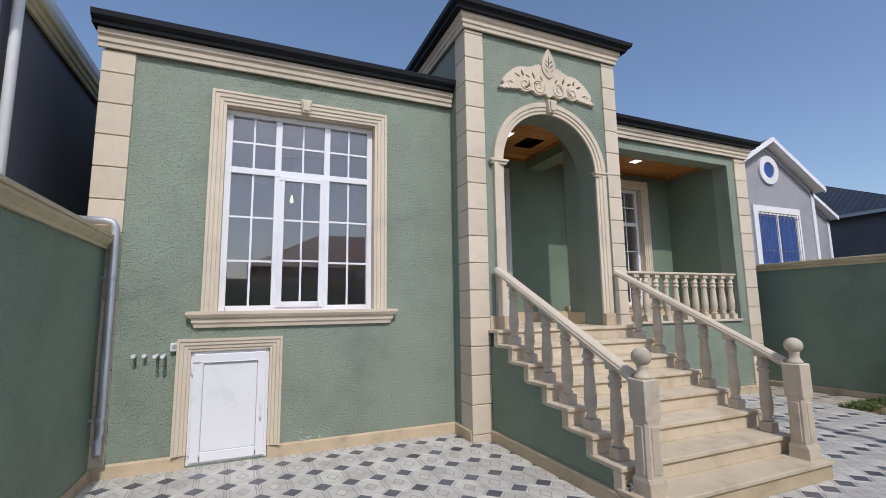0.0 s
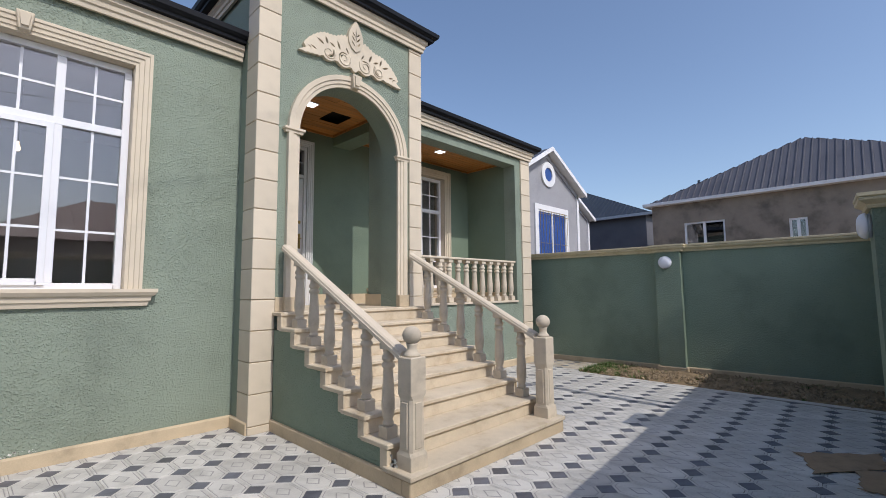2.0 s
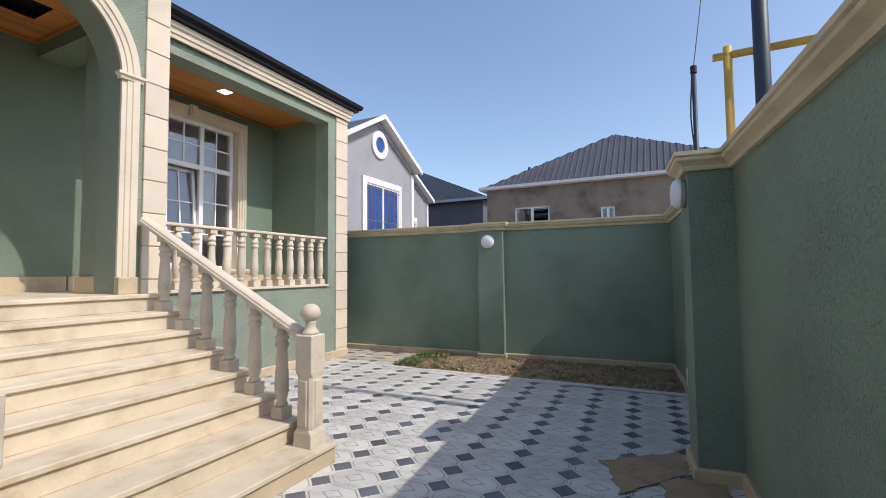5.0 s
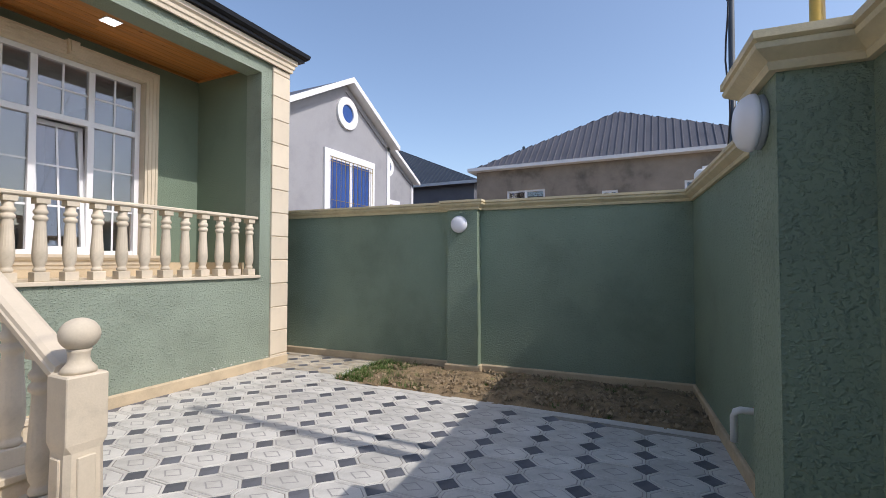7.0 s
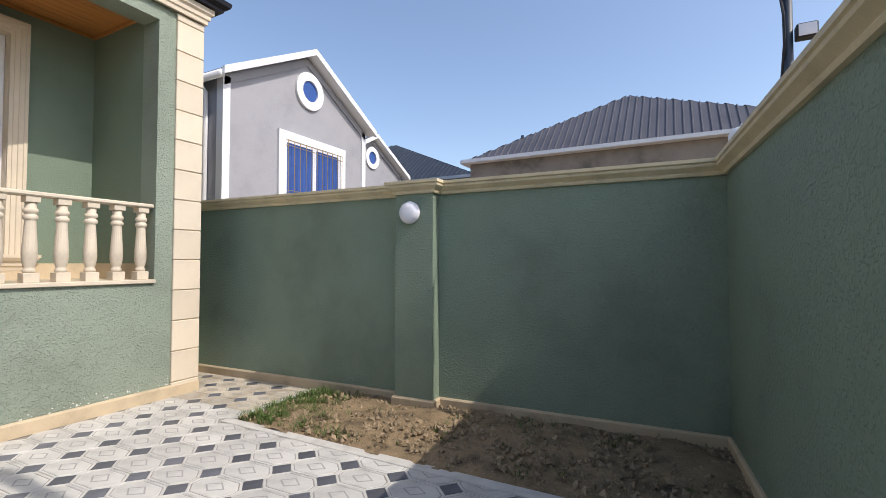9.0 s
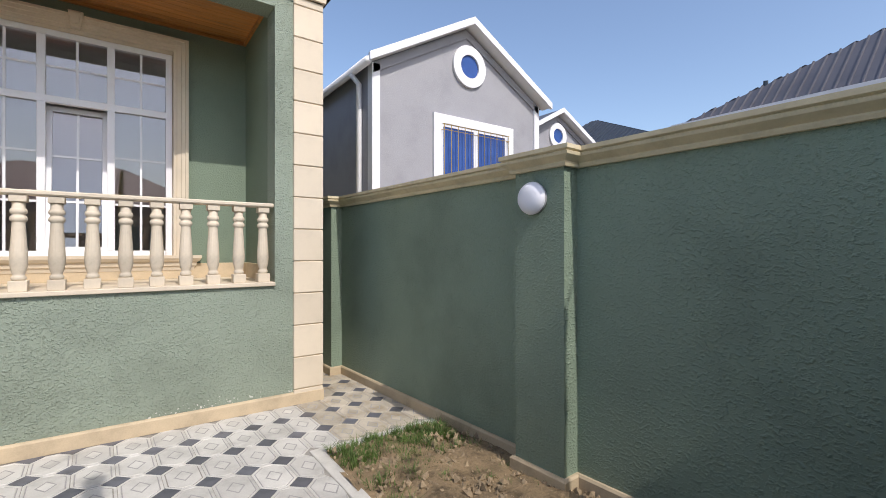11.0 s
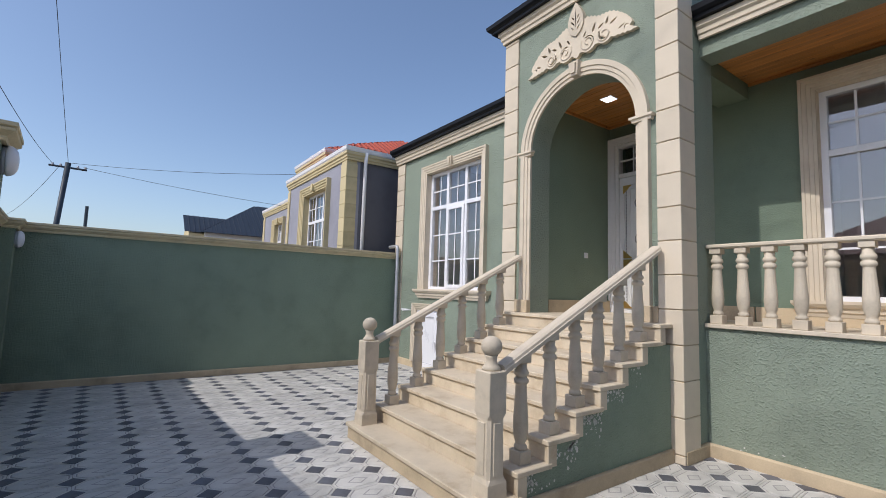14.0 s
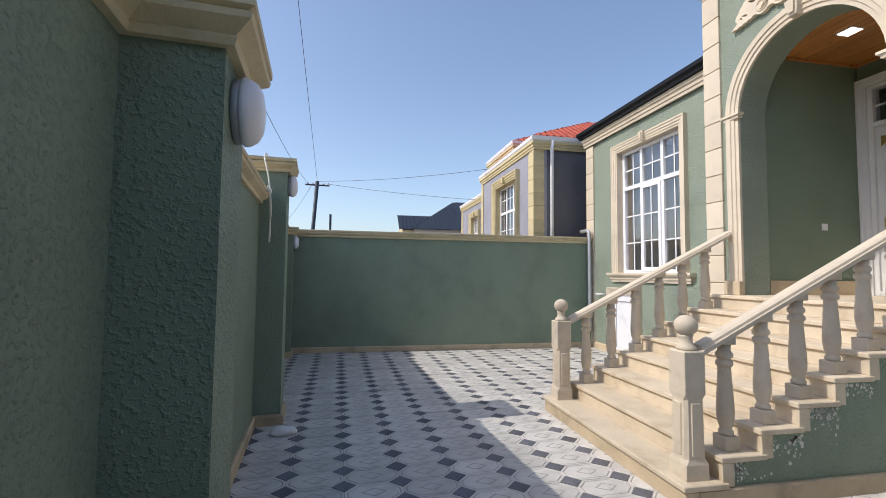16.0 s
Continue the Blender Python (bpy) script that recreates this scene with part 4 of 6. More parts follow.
SLOPE = 0.49
me2 = baluster_mesh(0.70)
for nm, x in (("stair_railing", SX0 + 0.135), ("stair_railing", SX1 - 0.135)):
    r = thing(nm, "cream limestone stair railing with turned balusters and a ball-topped newel post", "stair railing", "stair railings")
    # newel with chamfered front panels
    rings = []
    for z, w, c in ((RISE, 0.086, 0.004), (RISE + 0.10, 0.084, 0.004), (RISE + 0.13, 0.076, 0.02), (0.665, 0.072, 0.02), (0.70, 0.077, 0.004), (0.97, 0.077, 0.004), (0.978, 0.070, 0.004)):
        rings.append([(x + u, 2.65 + v, z) for u, v in ((-w + c, -w), (w - c, -w), (w, -w + c), (w, w - c), (w - c, w), (-w + c, w), (-w, w - c), (-w, -w + c))])
    part("newel_post", skin(bmesh.new(), rings), STONE_B, r, "square stone newel post with chamfered edges")
    for dx, dy, sx, sy in ((0, -0.075, 0.034, 0.006), (-0.075, 0, 0.006, 0.034), (0.075, 0, 0.006, 0.034)):
        part("newel_panel", B(x + dx - sx, x + dx + sx, 2.65 + dy - sy, 2.65 + dy + sy, RISE + 0.15, 0.645, 0.004), STONE_B, r)
    bm = bmesh.new()
    lathe(bm, [(0.064, 0), (0.064, 0.016), (0.054, 0.028), (0.044, 0.04), (0.038, 0.06), (0.040, 0.085), (0.046, 0.10)], 20, (x, 2.65, 0.978))
    part("newel_neck", bm, STONE_B, r, smooth=True)
    bm = bmesh.new()
    lathe(bm, [(max(0.004, 0.074 * math.sin(math.pi * i / 14)), -0.070 * math.cos(math.pi * i / 14)) for i in range(15)], 24, (x, 2.65, 1.138))
    part("newel_ball", bm, STONE_B, r, smooth=True)
    # handrail
    ya, yb = 2.727, T - 0.075
    za = 1.02
    prof = [(-0.062, 0.0), (-0.062, 0.03), (-0.055, 0.036), (-0.05, 0.055), (-0.03, 0.066), (0.03, 0.066), (0.05, 0.055), (0.055, 0.036), (0.062, 0.03), (0.062, 0.0)]
    bm = skin(bmesh.new(), [[(x + u, y, za + (y - ya) * SLOPE - 0.075 + w) for u, w in prof] for y in (ya, yb)])
    part("handrail", bm, STONE, r, "moulded stone handrail")
    for i in range(1, 7):
        y = EDGE[i] + 0.16
        zb, zt = (i + 1) * RISE, za + (y - ya) * SLOPE - 0.075
        o = new("baluster", me2)
        o.parent, o.location, o.scale = r, (x, y, zb), (1, 1, (zt - zb + 0.02) / 0.70)

# ---- fences ----
CAP = [(0, 2.13), (0.028, 2.13), (0.036, 2.15), (0.032, 2.16), (0.055, 2.177), (0.078, 2.194), (0.083, 2.211), (0.07, 2.219), (0.088, 2.228), (0.088, 2.256), (0, 2.266)]
BASE = [(0, -0.05), (0.03, -0.05), (0.03, 0.085), (0.018, 0.10), (0, 0.10)]
TH = 0.20


def fence(name, path, piers, label, up=0.0):
    """A wall along a straight plan line; piers: (start, end, depth) along it, on its left side; capped and with a plinth; up: how far it stands above the others."""
    cap = [(u, z + up) for u, z in CAP]
    a, b = Vector(path[0]), Vector(path[1])
    d = (b - a).normalized()
    n = Vector((-d.y, d.x))
    line = [a]
    for s, e, dep in piers:
        line += [a + d * s, a + d * s + n * dep, a + d * e + n * dep, a + d * e]
    line.append(b)
    t = thing(name, label, "fence wall", kind="structure")
    back = [b - n * TH, a - n * TH]
    bm = bmesh.new()
    skin(bm, [[(p.x, p.y, z) for p in line + back] for z in (-0.06, 2.16 + up)])
    part("wall_body", bm, GREEN_F, t)
    part("coping", plan_sweep(bmesh.new(), [tuple(p) for p in line], cap, side=1), STONE_C, t, "moulded cream coping")
    top = bmesh.new()
    skin(top, [[(p.x, p.y, z) for p in line + back] for z in (2.161 + up, 2.262 + up)])
    part("coping_core", top, STONE_C, t)
    bk = plan_sweep(bmesh.new(), [tuple(p) for p in (b - n * TH, a - n * TH)], cap, side=1)
    part("coping", bk, STONE_C, t)
    part("plinth", plan_sweep(bmesh.new(), [tuple(p) for p in line], BASE, side=1), STONE_P, t, "stained cream stone plinth")
    return a, d, n


SW, SE_ = Vector((FX - 0.002, fence_s(FX))), Vector((fence_e(0.10), fence_s(9.62)))
aE, dE, nE = fence("wall_fence_east", [tuple(SE_), (fence_e(12.5), 12.5)], [(2.49, 2.91, 0.145), (6.02, 6.45, 0.145), (9.4, 9.83, 0.145)], "green stucco boundary wall with piers and cream coping")
PIERS = [(5.90, 6.25, 0.275), (2.62, 3.03, 0.25), (-0.78, -0.50, 0.15)]
k = math.hypot(1, 0.086)
S0 = SW + Vector((-0.5, -0.043))


def along(x):
    """How far along the south fence a place x lies."""
    return (x - S0.x) * k


dS = (SE_ - S0).normalized()
aS, nS = S0, Vector((-dS.y, dS.x))
SA, SB = S0 + dS * along(PIERS[1][0]), S0 + dS * along(PIERS[1][1])
off = along(PIERS[1][1])
fence("wall_fence_south_west", [tuple(S0), tuple(SA - dS * 0.002)], [(along(-0.78), along(-0.50), 0.15)], "green stucco boundary wall with cream coping")
fence("wall_fence_south", [tuple(SB + dS * 0.002), tuple(SE_)], [(along(PIERS[0][0]) - off, along(PIERS[0][1]) - off, PIERS[0][2])], "green stucco boundary wall with a deep pier and cream coping")
# the tall pier between the two stretches
t = thing("wall_pier_tall", "tall green stucco pier of the boundary wall with a cream cap", "pier", kind="structure")
loop = [SA - nS * TH, SA + nS * PIERS[1][2], SB + nS * PIERS[1][2], SB - nS * TH]
part("wall_body", skin(bmesh.new(), [[(p.x, p.y, z) for p in loop] for z in (-0.06, 2.48)]), GREEN_F, t)
part("coping", plan_sweep(bmesh.new(), [tuple(p) for p in loop], [(u, z + 0.33) for u, z in CAP], side=1), STONE_C, t, "moulded cream coping")
part("coping_core", skin(bmesh.new(), [[(p.x, p.y, z) for p in loop] for z in (2.481, 2.59)]), STONE_C, t)
part("plinth", plan_sweep(bmesh.new(), [tuple(p) for p in loop[0:1] + loop[1:3] + loop[3:]], BASE, side=1), STONE_P, t, "stained cream stone plinth")
fence("wall_fence_west", [(FX, 5.27), (FX, fence_s(FX) + 0.002)], [], "plain green stucco boundary wall with cream coping")


def bulkhead(pos, n, label):
    """A round white bulkhead lamp on a pier; n: the way it faces."""
    t = thing("wall_lamp", label, "wall lamp", "fence lamps")
    m = Matrix.Translation(pos) @ Vector((n[0], n[1], 0)).to_track_quat("Z", "Y").to_matrix().to_4x4()
    bm = bmesh.new()
    lathe(bm, [(0.10, 0.0), (0.106, 0.004), (0.106, 0.022), (0.10, 0.028)], 28)
    bm.transform(m)
    part("base", bm, STEEL, t, "grey backing ring", smooth=True)
    bm = bmesh.new()
    lathe(bm, [(0.106, 0.026), (0.113, 0.031), (0.113, 0.042), (0.109, 0.053), (0.096, 0.073), (0.07, 0.088), (0.035, 0.094), (0.004, 0.095)], 32)
    bm.transform(m)
    part("diffuser", bm, LAMP_W, t, "milky white dome", smooth=True)


p = aE + dE * 2.73 + nE * 0.145
bulkhead((p.x, p.y, 1.94), nE, "round white plastic lamp on the east boundary pier")
for a, b, d in PIERS:
    p = aS + dS * along((a + b) / 2) + nS * d
    bulkhead((p.x, p.y, 2.0 if a > 5 else (2.36 if a > 0 else 2.0)), nS, "round white plastic lamp on a south boundary pier")

# white cord hanging from the coping
bm = bmesh.new()
cx, cy = 3.22, fence_s(3.22)
pts = [(cx - 0.16, cy + 0.05, 2.592), (cx - 0.06, cy + 0.06, 2.60), (cx + 0.08, cy + 0.07, 2.53), (cx + 0.17, cy + 0.13, 2.32), (cx + 0.21, cy + 0.165, 2.06), (cx + 0.15, cy + 0.15, 1.88), (cx + 0.06, cy + 0.13, 1.765), (cx + 0.01, cy + 0.12, 1.755), (cx + 0.0, cy + 0.125, 1.83), (cx + 0.04, cy + 0.13, 2.0), (cx + 0.07, cy + 0.125, 2.2), (cx + 0.07, cy + 0.10, 2.275)]
sm = []
for a, b, c, d in zip([pts[0]] + pts, pts, pts[1:], pts[2:] + [pts[-1]]):
    for i in range(4):
        u = i / 4
        sm.append(tuple(0.5 * (2 * b[j] + (c[j] - a[j]) * u + (2 * a[j] - 5 * b[j] + 4 * c[j] - d[j]) * u * u + (3 * b[j] - a[j] - 3 * c[j] + d[j]) * u ** 3) for j in range(3)))
tube(bm, sm, 0.007)
t = thing("hanging_cord", "white cord looped over the pier cap with a small white socket", "cord")
part("cord", bm, CORD, t, smooth=True)
part("socket", B(cx - 0.03, cx + 0.035, cy + 0.088, cy + 0.128, 2.215, 2.252, 0.005), PVC, t, "small white plastic socket")

# ---- paved yard ----
PX, PY, CUT = 0.250, 0.395, 0.084
TA = radians(2.2)                       # the tiles run slightly askew to the house
KX, KY = 8.22, 4.15                     # soil bed corner


def tile_shape(bm, ox=0.0, oy=0.0, x1=99, ang=0.0):
    """An elongated octagonal paver: rim, groove, plate with an inlaid lozenge."""
    ca, sa = math.cos(ang), math.sin(ang)

    def put(x, y, z):
        return bm.verts.new((min(ox + x * ca - y * sa, x1), oy + x * sa + y * ca, z))

    def ring(s, z):
        w, h = PX / 2 - 0.002 - s, PY / 2 - 0.002 - s
        c = max(0.02, CUT - s * 0.58)
        return [put(x, y, z) for x, y in ((-w + c, -h), (w - c, -h), (w, -h + c), (w, h - c), (w - c, h), (-w + c, h), (-w, h - c), (-w, -h + c))]
    rings = [ring(0, -0.012), ring(0.0, -0.001), ring(0.002, 0.0), ring(0.014, 0.0), ring(0.017, -0.004), ring(0.024, -0.004), ring(0.027, 0.0)]
    for k, (a, b) in enumerate(zip(rings, rings[1:])):
        for i in range(8):
            bm.faces.new((a[i], a[(i + 1) % 8], b[(i + 1) % 8], b[i])).material_index = int(k == 4)
    bm.faces.new(rings[-1])
    lx, ly = 0.060, 0.088
    inl = [put(x, y, 0.0008) for x, y in ((-lx, 0), (0, -ly), (lx, 0), (0, ly))]
    f = bm.faces.new(inl)
    f.material_index = 1
    lx, ly = 0.047, 0.070
    f = bm.faces.new([put(x, y, 0.0014) for x, y in ((-lx, 0), (0, -ly), (lx, 0), (0, ly))])


def dot_shape(bm, ox=0.0, oy=0.0):
    c = CUT - 0.002
    a = [bm.verts.new((ox + x, oy + y, -0.012)) for x, y in ((-c, 0), (0, -c), (c, 0), (0, c))]
    b = [bm.verts.new((ox + x, oy + y, 0.0)) for x, y in ((-c, 0), (0, -c), (c, 0), (0, c))]
    for i in range(4):
        bm.faces.new((a[i], a[(i + 1) % 4], b[(i + 1) % 4], b[i]))
    bm.faces.new(b)


bm = bmesh.new()
skin(bm, [[(x, fence_s(x) - 0.1, -0.055), (x, F + 0.02, -0.055), (x, F + 0.02, -0.005), (x, fence_s(x) - 0.1, -0.005)] for x in (FX - 0.1, KX)])
box(bm, KX, 9.6, KY, 12.4, -0.055, -0.005)
box(bm, KX - 0.02, KX, F + 0.02, 12.4, -0.055, -0.005)
pave = tagged(part("pavement", bm, GROUT), "pale octagonal cement tiles with dark lozenges, dusty joints", "pavement", kind="structure")
DX, DY = 7.07, 2.50                   # middle of one dark tile


def free(x, y):
    if y > F - 0.03 and x < XE + 0.02:
        return False
    if T - 0.05 < y and TX0 < x < TX1:
        return False
    if SX0 + 0.1 < x < SX1 - 0.1 and y > Y0 + 0.15:
        return False
    if x > KX and y < KY + 0.05:
        return False
    return x > FX - 0.02 and y > fence_s(x) - 0.05 and x < fence_e(y) + 0.02


bm = bmesh.new()
tile_shape(bm)
pt = part("tile", bm, [TILE_W, TILE_I])
bm = bmesh.new()
dot_shape(bm)
pd = part("dark_tile", bm, TILE_D)
tile_me, dot_me = pt.data, pd.data
bpy.data.objects.remove(pt)
bpy.data.objects.remove(pd)
rnd = random.Random(5)
farw, fard, alley = bmesh.new(), bmesh.new(), bmesh.new()
nw = nd = 0
for i in range(-42, 16):
    for j in range(-12, 28):
        u, v = (i - 0.5) * PX, (j - 0.5) * PY
        x, y = DX + u * math.cos(TA) - v * math.sin(TA), DY + u * math.sin(TA) + v * math.cos(TA)
        near = 2.2 < x < 8.3 and y < 4.3
        dz, rz = rnd.uniform(-0.0015, 0.0015), rnd.uniform(-0.006, 0.006)
        if free(x, y) or (free(x - 0.11, y) and x < KX + 0.02) or free(x, y - 0.15):
            if x + PX / 2 > KX and y < KY and x < KX + 0.3:
                if x - PX / 2 < KX - 0.02:
                    tile_shape(farw, x, y, KX - 0.004, TA)
            elif near and nw < 290:
                o = new("tile", tile_me)
                o.parent, o.matrix_basis = pave, pose(x, y, dz, 0, 0, math.degrees(rz + TA))
                nw += 1
            else:
                tile_shape(alley if x > 8.45 and y > 4.3 else farw, x, y, ang=TA)
        u, v = i * PX, j * PY
        x, y = DX + u * math.cos(TA) - v * math.sin(TA), DY + u * math.sin(TA) + v * math.cos(TA)
        if free(x, y) and not (x + CUT > KX and y < KY):
            if near and nd < 290:
                o = new("dark_tile", dot_me)
                o.parent, o.location = pave, (x, y, dz * 0.8)
                nd += 1
            else:
                dot_shape(fard, x, y)
for nm, bm, ms in (("tile_field", farw, [TILE_WI, TILE_I]), ("dark_tile_field", fard, [TILE_DI]), ("alley_tile_field", alley, [TILE_Y, TILE_I])):
    tagged(part(nm, bm, ms, pave), kind="stuff")

# ---- soil bed ----
kb = bmesh.new()
box(kb, KX, KX + 0.10, fence_s(8.25), KY, -0.055, 0.004)
box(kb, KX, fence_e(KY), KY - 0.11, KY, -0.054, 0.003)
tagged(part("kerb", bevelled(kb, 0.004), CONC), "pale concrete edging of the soil bed", "kerb", kind="structure")
bm = bmesh.new()
nx, ny = 34, 90
grid = []
for j in range(ny + 1):
    row = []
    for i in range(nx + 1):
        y = -0.05 + (KY - 0.07) * j / ny
        x = KX + 0.06 + (fence_e(y) - KX - 0.04) * i / nx
        h = 0.04 * noise.fractal((x * 2.2, y * 2.2, 0.3), 1, 2, 4) + 0.014 * noise.noise((x * 14, y * 14, 2))
        row.append(bm.verts.new((x, y, max(-0.045, -0.012 + h + 0.03 * min(1, i / 12)))))
    grid.append(row)
for j in range(ny):
    for i in range(nx):
        bm.faces.new((grid[j][i], grid[j][i + 1], grid[j + 1][i + 1], grid[j + 1][i]))
tagged(part("ground_soil_bed", bm, SOIL, smooth=True), "dry lumpy brown soil bed beside the fence", "soil", kind="stuff")
rnd = random.Random(21)
bm = bmesh.new()
for q in range(2600):
    y = rnd.uniform(0.05, KY - 0.12)
    x = KX + 0.1 + rnd.random() ** 0.8 * (fence_e(y) - KX - 0.14)
    s = 0.006 + 0.028 * rnd.random() ** 3
    m = Matrix.Translation((x, y, 0.02 + s * 0.2)) @ Euler([rnd.uniform(0, 6) for _ in range(3)]).to_matrix().to_4x4() @ Matrix.Diagonal((s * rnd.uniform(0.8, 1.6), s, s * rnd.uniform(0.6, 1), 1))
    vs = [bm.verts.new(m @ Vector(p)) for p in ((1, 0, 0), (-1, 0, 0), (0, 1, 0), (0, -1, 0), (0, 0, 1), (0, 0, -1))]
    for a, b, c in ((0, 2, 4), (2, 1, 4), (1, 3, 4), (3, 0, 4), (2, 0, 5), (1, 2, 5), (3, 1, 5), (0, 3, 5)):
        bm.faces.new((vs[a], vs[b], vs[c]))
tagged(part("soil_clods", bm, CLOD), "small dry clods and pebbles on the soil", "soil", kind="stuff")
bm = bmesh.new()


def tuft(x, y, n, r, h):
    for _ in range(n):
        a, q = rnd.uniform(0, 6.283), r * rnd.random() ** 0.6
        px, py = x + q * math.cos(a), y + q * math.sin(a)
        hh, lean, w = h * rnd.uniform(0.4, 1.1), rnd.uniform(0.2, 1.1), rnd.uniform(0.002, 0.0042)
        c, s = math.cos(a + rnd.uniform(-0.8, 0.8)), math.sin(a + rnd.uniform(-0.8, 0.8))
        v = []
        for u in (0, 0.55, 1):
            k2 = hh * u
            ww = w * (1 - u * 0.9)
            bx, by, bz = px + c * k2 * lean * u, py + s * k2 * lean * u, 0.0 + k2
            v.append((bm.verts.new((bx - s * ww, by + c * ww, bz)), bm.verts.new((bx + s * ww, by - c * ww, bz))))
        for (p0, p1), (p2, p3) in zip(v, v[1:]):
            bm.faces.new((p0, p1, p3, p2))


for _ in range(150):
    y = KY - 0.12 - abs(rnd.gauss(0, 0.45))
    x = KX + 0.12 + rnd.random() * (fence_e(y) - KX - 0.2)
    if rnd.random() < 0.5:
        y = KY - 0.1 - rnd.random() * 0.35
    tuft(x, y, rnd.randint(18, 60), rnd.uniform(0.02, 0.07), rnd.uniform(0.05, 0.10))
for _ in range(110):
    y = rnd.uniform(0.2, 3.4)
    x = fence_e(y) - 0.07 - abs(rnd.gauss(0, 0.35))
    if x > KX + 0.12:
        tuft(x, y, rnd.randint(8, 26), rnd.uniform(0.015, 0.05), rnd.uniform(0.03, 0.07))
for _ in range(14):
    tuft(KX + 0.1 + rnd.random() * 0.3, rnd.uniform(0.6, 3.6), rnd.randint(6, 16), 0.03, 0.05)
tagged(part("grass", bm, GRASS), "sparse green grass tufts on the soil bed", "grass", kind="stuff")


# ---- small things of the yard ----
def flat_sheet(corners, z, name, label, seed):
    rr = random.Random(seed)
    bm = bmesh.new()
    n = 8
    rows = []
    for j in range(n + 1):
        row = []
        for i in range(n + 1):
            u, v = i / n, j / n
            p = [(1 - u) * (1 - v) * corners[0][q] + u * (1 - v) * corners[1][q] + u * v * corners[2][q] + (1 - u) * v * corners[3][q] for q in (0, 1)]
            e = 0.026 if i in (0, n) or j in (0, n) else 0
            row.append(bm.verts.new((p[0] + rr.uniform(-e, e), p[1] + rr.uniform(-e, e), z + 0.012 * noise.noise((p[0] * 5, p[1] * 5, seed)) + 0.010)))
        rows.append(row)
    for j in range(n):
        for i in range(n):
            bm.faces.new((rows[j][i], rows[j][i + 1], rows[j + 1][i + 1], rows[j + 1][i]))
    ex = bmesh.ops.extrude_face_region(bm, geom=bm.faces[:])
    bmesh.ops.translate(bm, verts=[e for e in ex["geom"] if isinstance(e, bmesh.types.BMVert)], vec=(0, 0, -0.005))
    tagged(part(name, bm, CARD), label, "cardboard", "flattened boxes")


flat_sheet(((5.47, 0.51), (5.97, 0.69), (6.40, 0.14), (5.99, 0.10)), 0.0, "cardboard_sheet", "flattened weathered brown cardboard on the paving", 1)
flat_sheet(((5.32, 0.24), (5.80, 0.28), (5.90, -0.13), (5.38, -0.14)), 0.004, "cardboard_sheet", "torn brown cardboard box half beside the pier", 2)

bm = bmesh.new()
bmesh.ops.create_icosphere(bm, subdivisions=3, radius=1)
for v in bm.verts:
    v.co *= 1 + 0.28 * noise.noise(v.co * 1.6)
    v.co = Vector((3.30 + v.co.x * 0.085, -0.15 + v.co.y * 0.11, max(0.0, 0.03 + v.co.z * 0.042)))
tagged(part("white_stone", bm, PVC_N, smooth=True), "white plaster lump lying on the paving", "stone")

t = thing("water_pipe_stub", "white plastic elbow pipe stub out of the fence wall", "pipe")
px, py, pz = 7.26, fence_s(7.26), 0.53
bm = tube(bmesh.new(), [(px, py - 0.01, pz), (px, py + 0.10, pz), (px, py + 0.125, pz - 0.012), (px, py + 0.135, pz - 0.04), (px, py + 0.135, pz - 0.2)], 0.022, 12)
part("elbow", bm, PIPE_W, t, smooth=True)
bm = tube(bmesh.new(), [(px, py + 0.001, pz), (px, py + 0.03, pz)], 0.028, 12)
part("collar", bm, ORANGE, t, "orange collar")

t = thing("downpipe", "grey round rainwater pipe at the house corner", "downpipe")
bm = tube(bmesh.new(), [(FX - 0.25, 5.19, 2.40), (FX + 0.0, 5.19, 2.40), (FX + 0.06, 5.19, 2.385), (FX + 0.085, 5.19, 2.34), (FX + 0.085, 5.19, 0.42), (FX + 0.085, 5.18, 0.36), (FX + 0.10, 5.10, 0.26)], 0.036, 14)
part("pipe", bm, STEEL, t, smooth=True)
for z in (0.55, 1.85):
    bm = bmesh.new()
    lathe(bm, [(0.042, -0.02), (0.042, 0.02)], 14, (FX + 0.085, 5.19, z))
    box(bm, FX - 0.0, FX + 0.085, 5.18, 5.2, z - 0.012, z + 0.012)
    part("bracket", bm, STEEL, t)

for i, (x, ln, m) in enumerate(((-0.65, 0.10, PIPE_W), (-0.565, 0.08, PIPE_W), (-0.46, 0.18, PVC), (-0.395, 0.19, PVC))):
    z = 1.105 - 0.002 * i
    t = thing("pipe_stub", "short pale plastic pipe stub out of the house wall", "pipe", "pipe stubs")
    part("pipe", tube(bmesh.new(), [(x, F + 0.02, z), (x, F - ln + 0.012, z)], 0.014, 12), m, t, smooth=True)
    part("cap", tube(bmesh.new(), [(x, F - ln + 0.012, z), (x, F - ln, z)], 0.019, 12), m, t)
t = thing("outlet_box", "small white outdoor socket on the stucco", "socket")
part("box", B(-0.355, -0.275, F - 0.05, F, 1.13, 1.215, 0.006), PVC, t)
bm = bmesh.new()
lathe(bm, [(0.026, 0), (0.026, 0.004)], 14)
bm.transform(Matrix.Translation((-0.315, F - 0.049, 1.175)) @ Matrix.Rotation(radians(90), 4, "X"))
part("face", bm, STEEL, t, "grey socket face")
t = thing("light_switch", "white wall switch on the porch wall", "switch")
part("plate", B(3.22, 3.232, 5.97, 6.05, 2.04, 2.12, 0.003), PVC, t)
part("rocker", B(3.232, 3.238, 5.985, 6.035, 2.055, 2.105, 0.002), PVC, t)


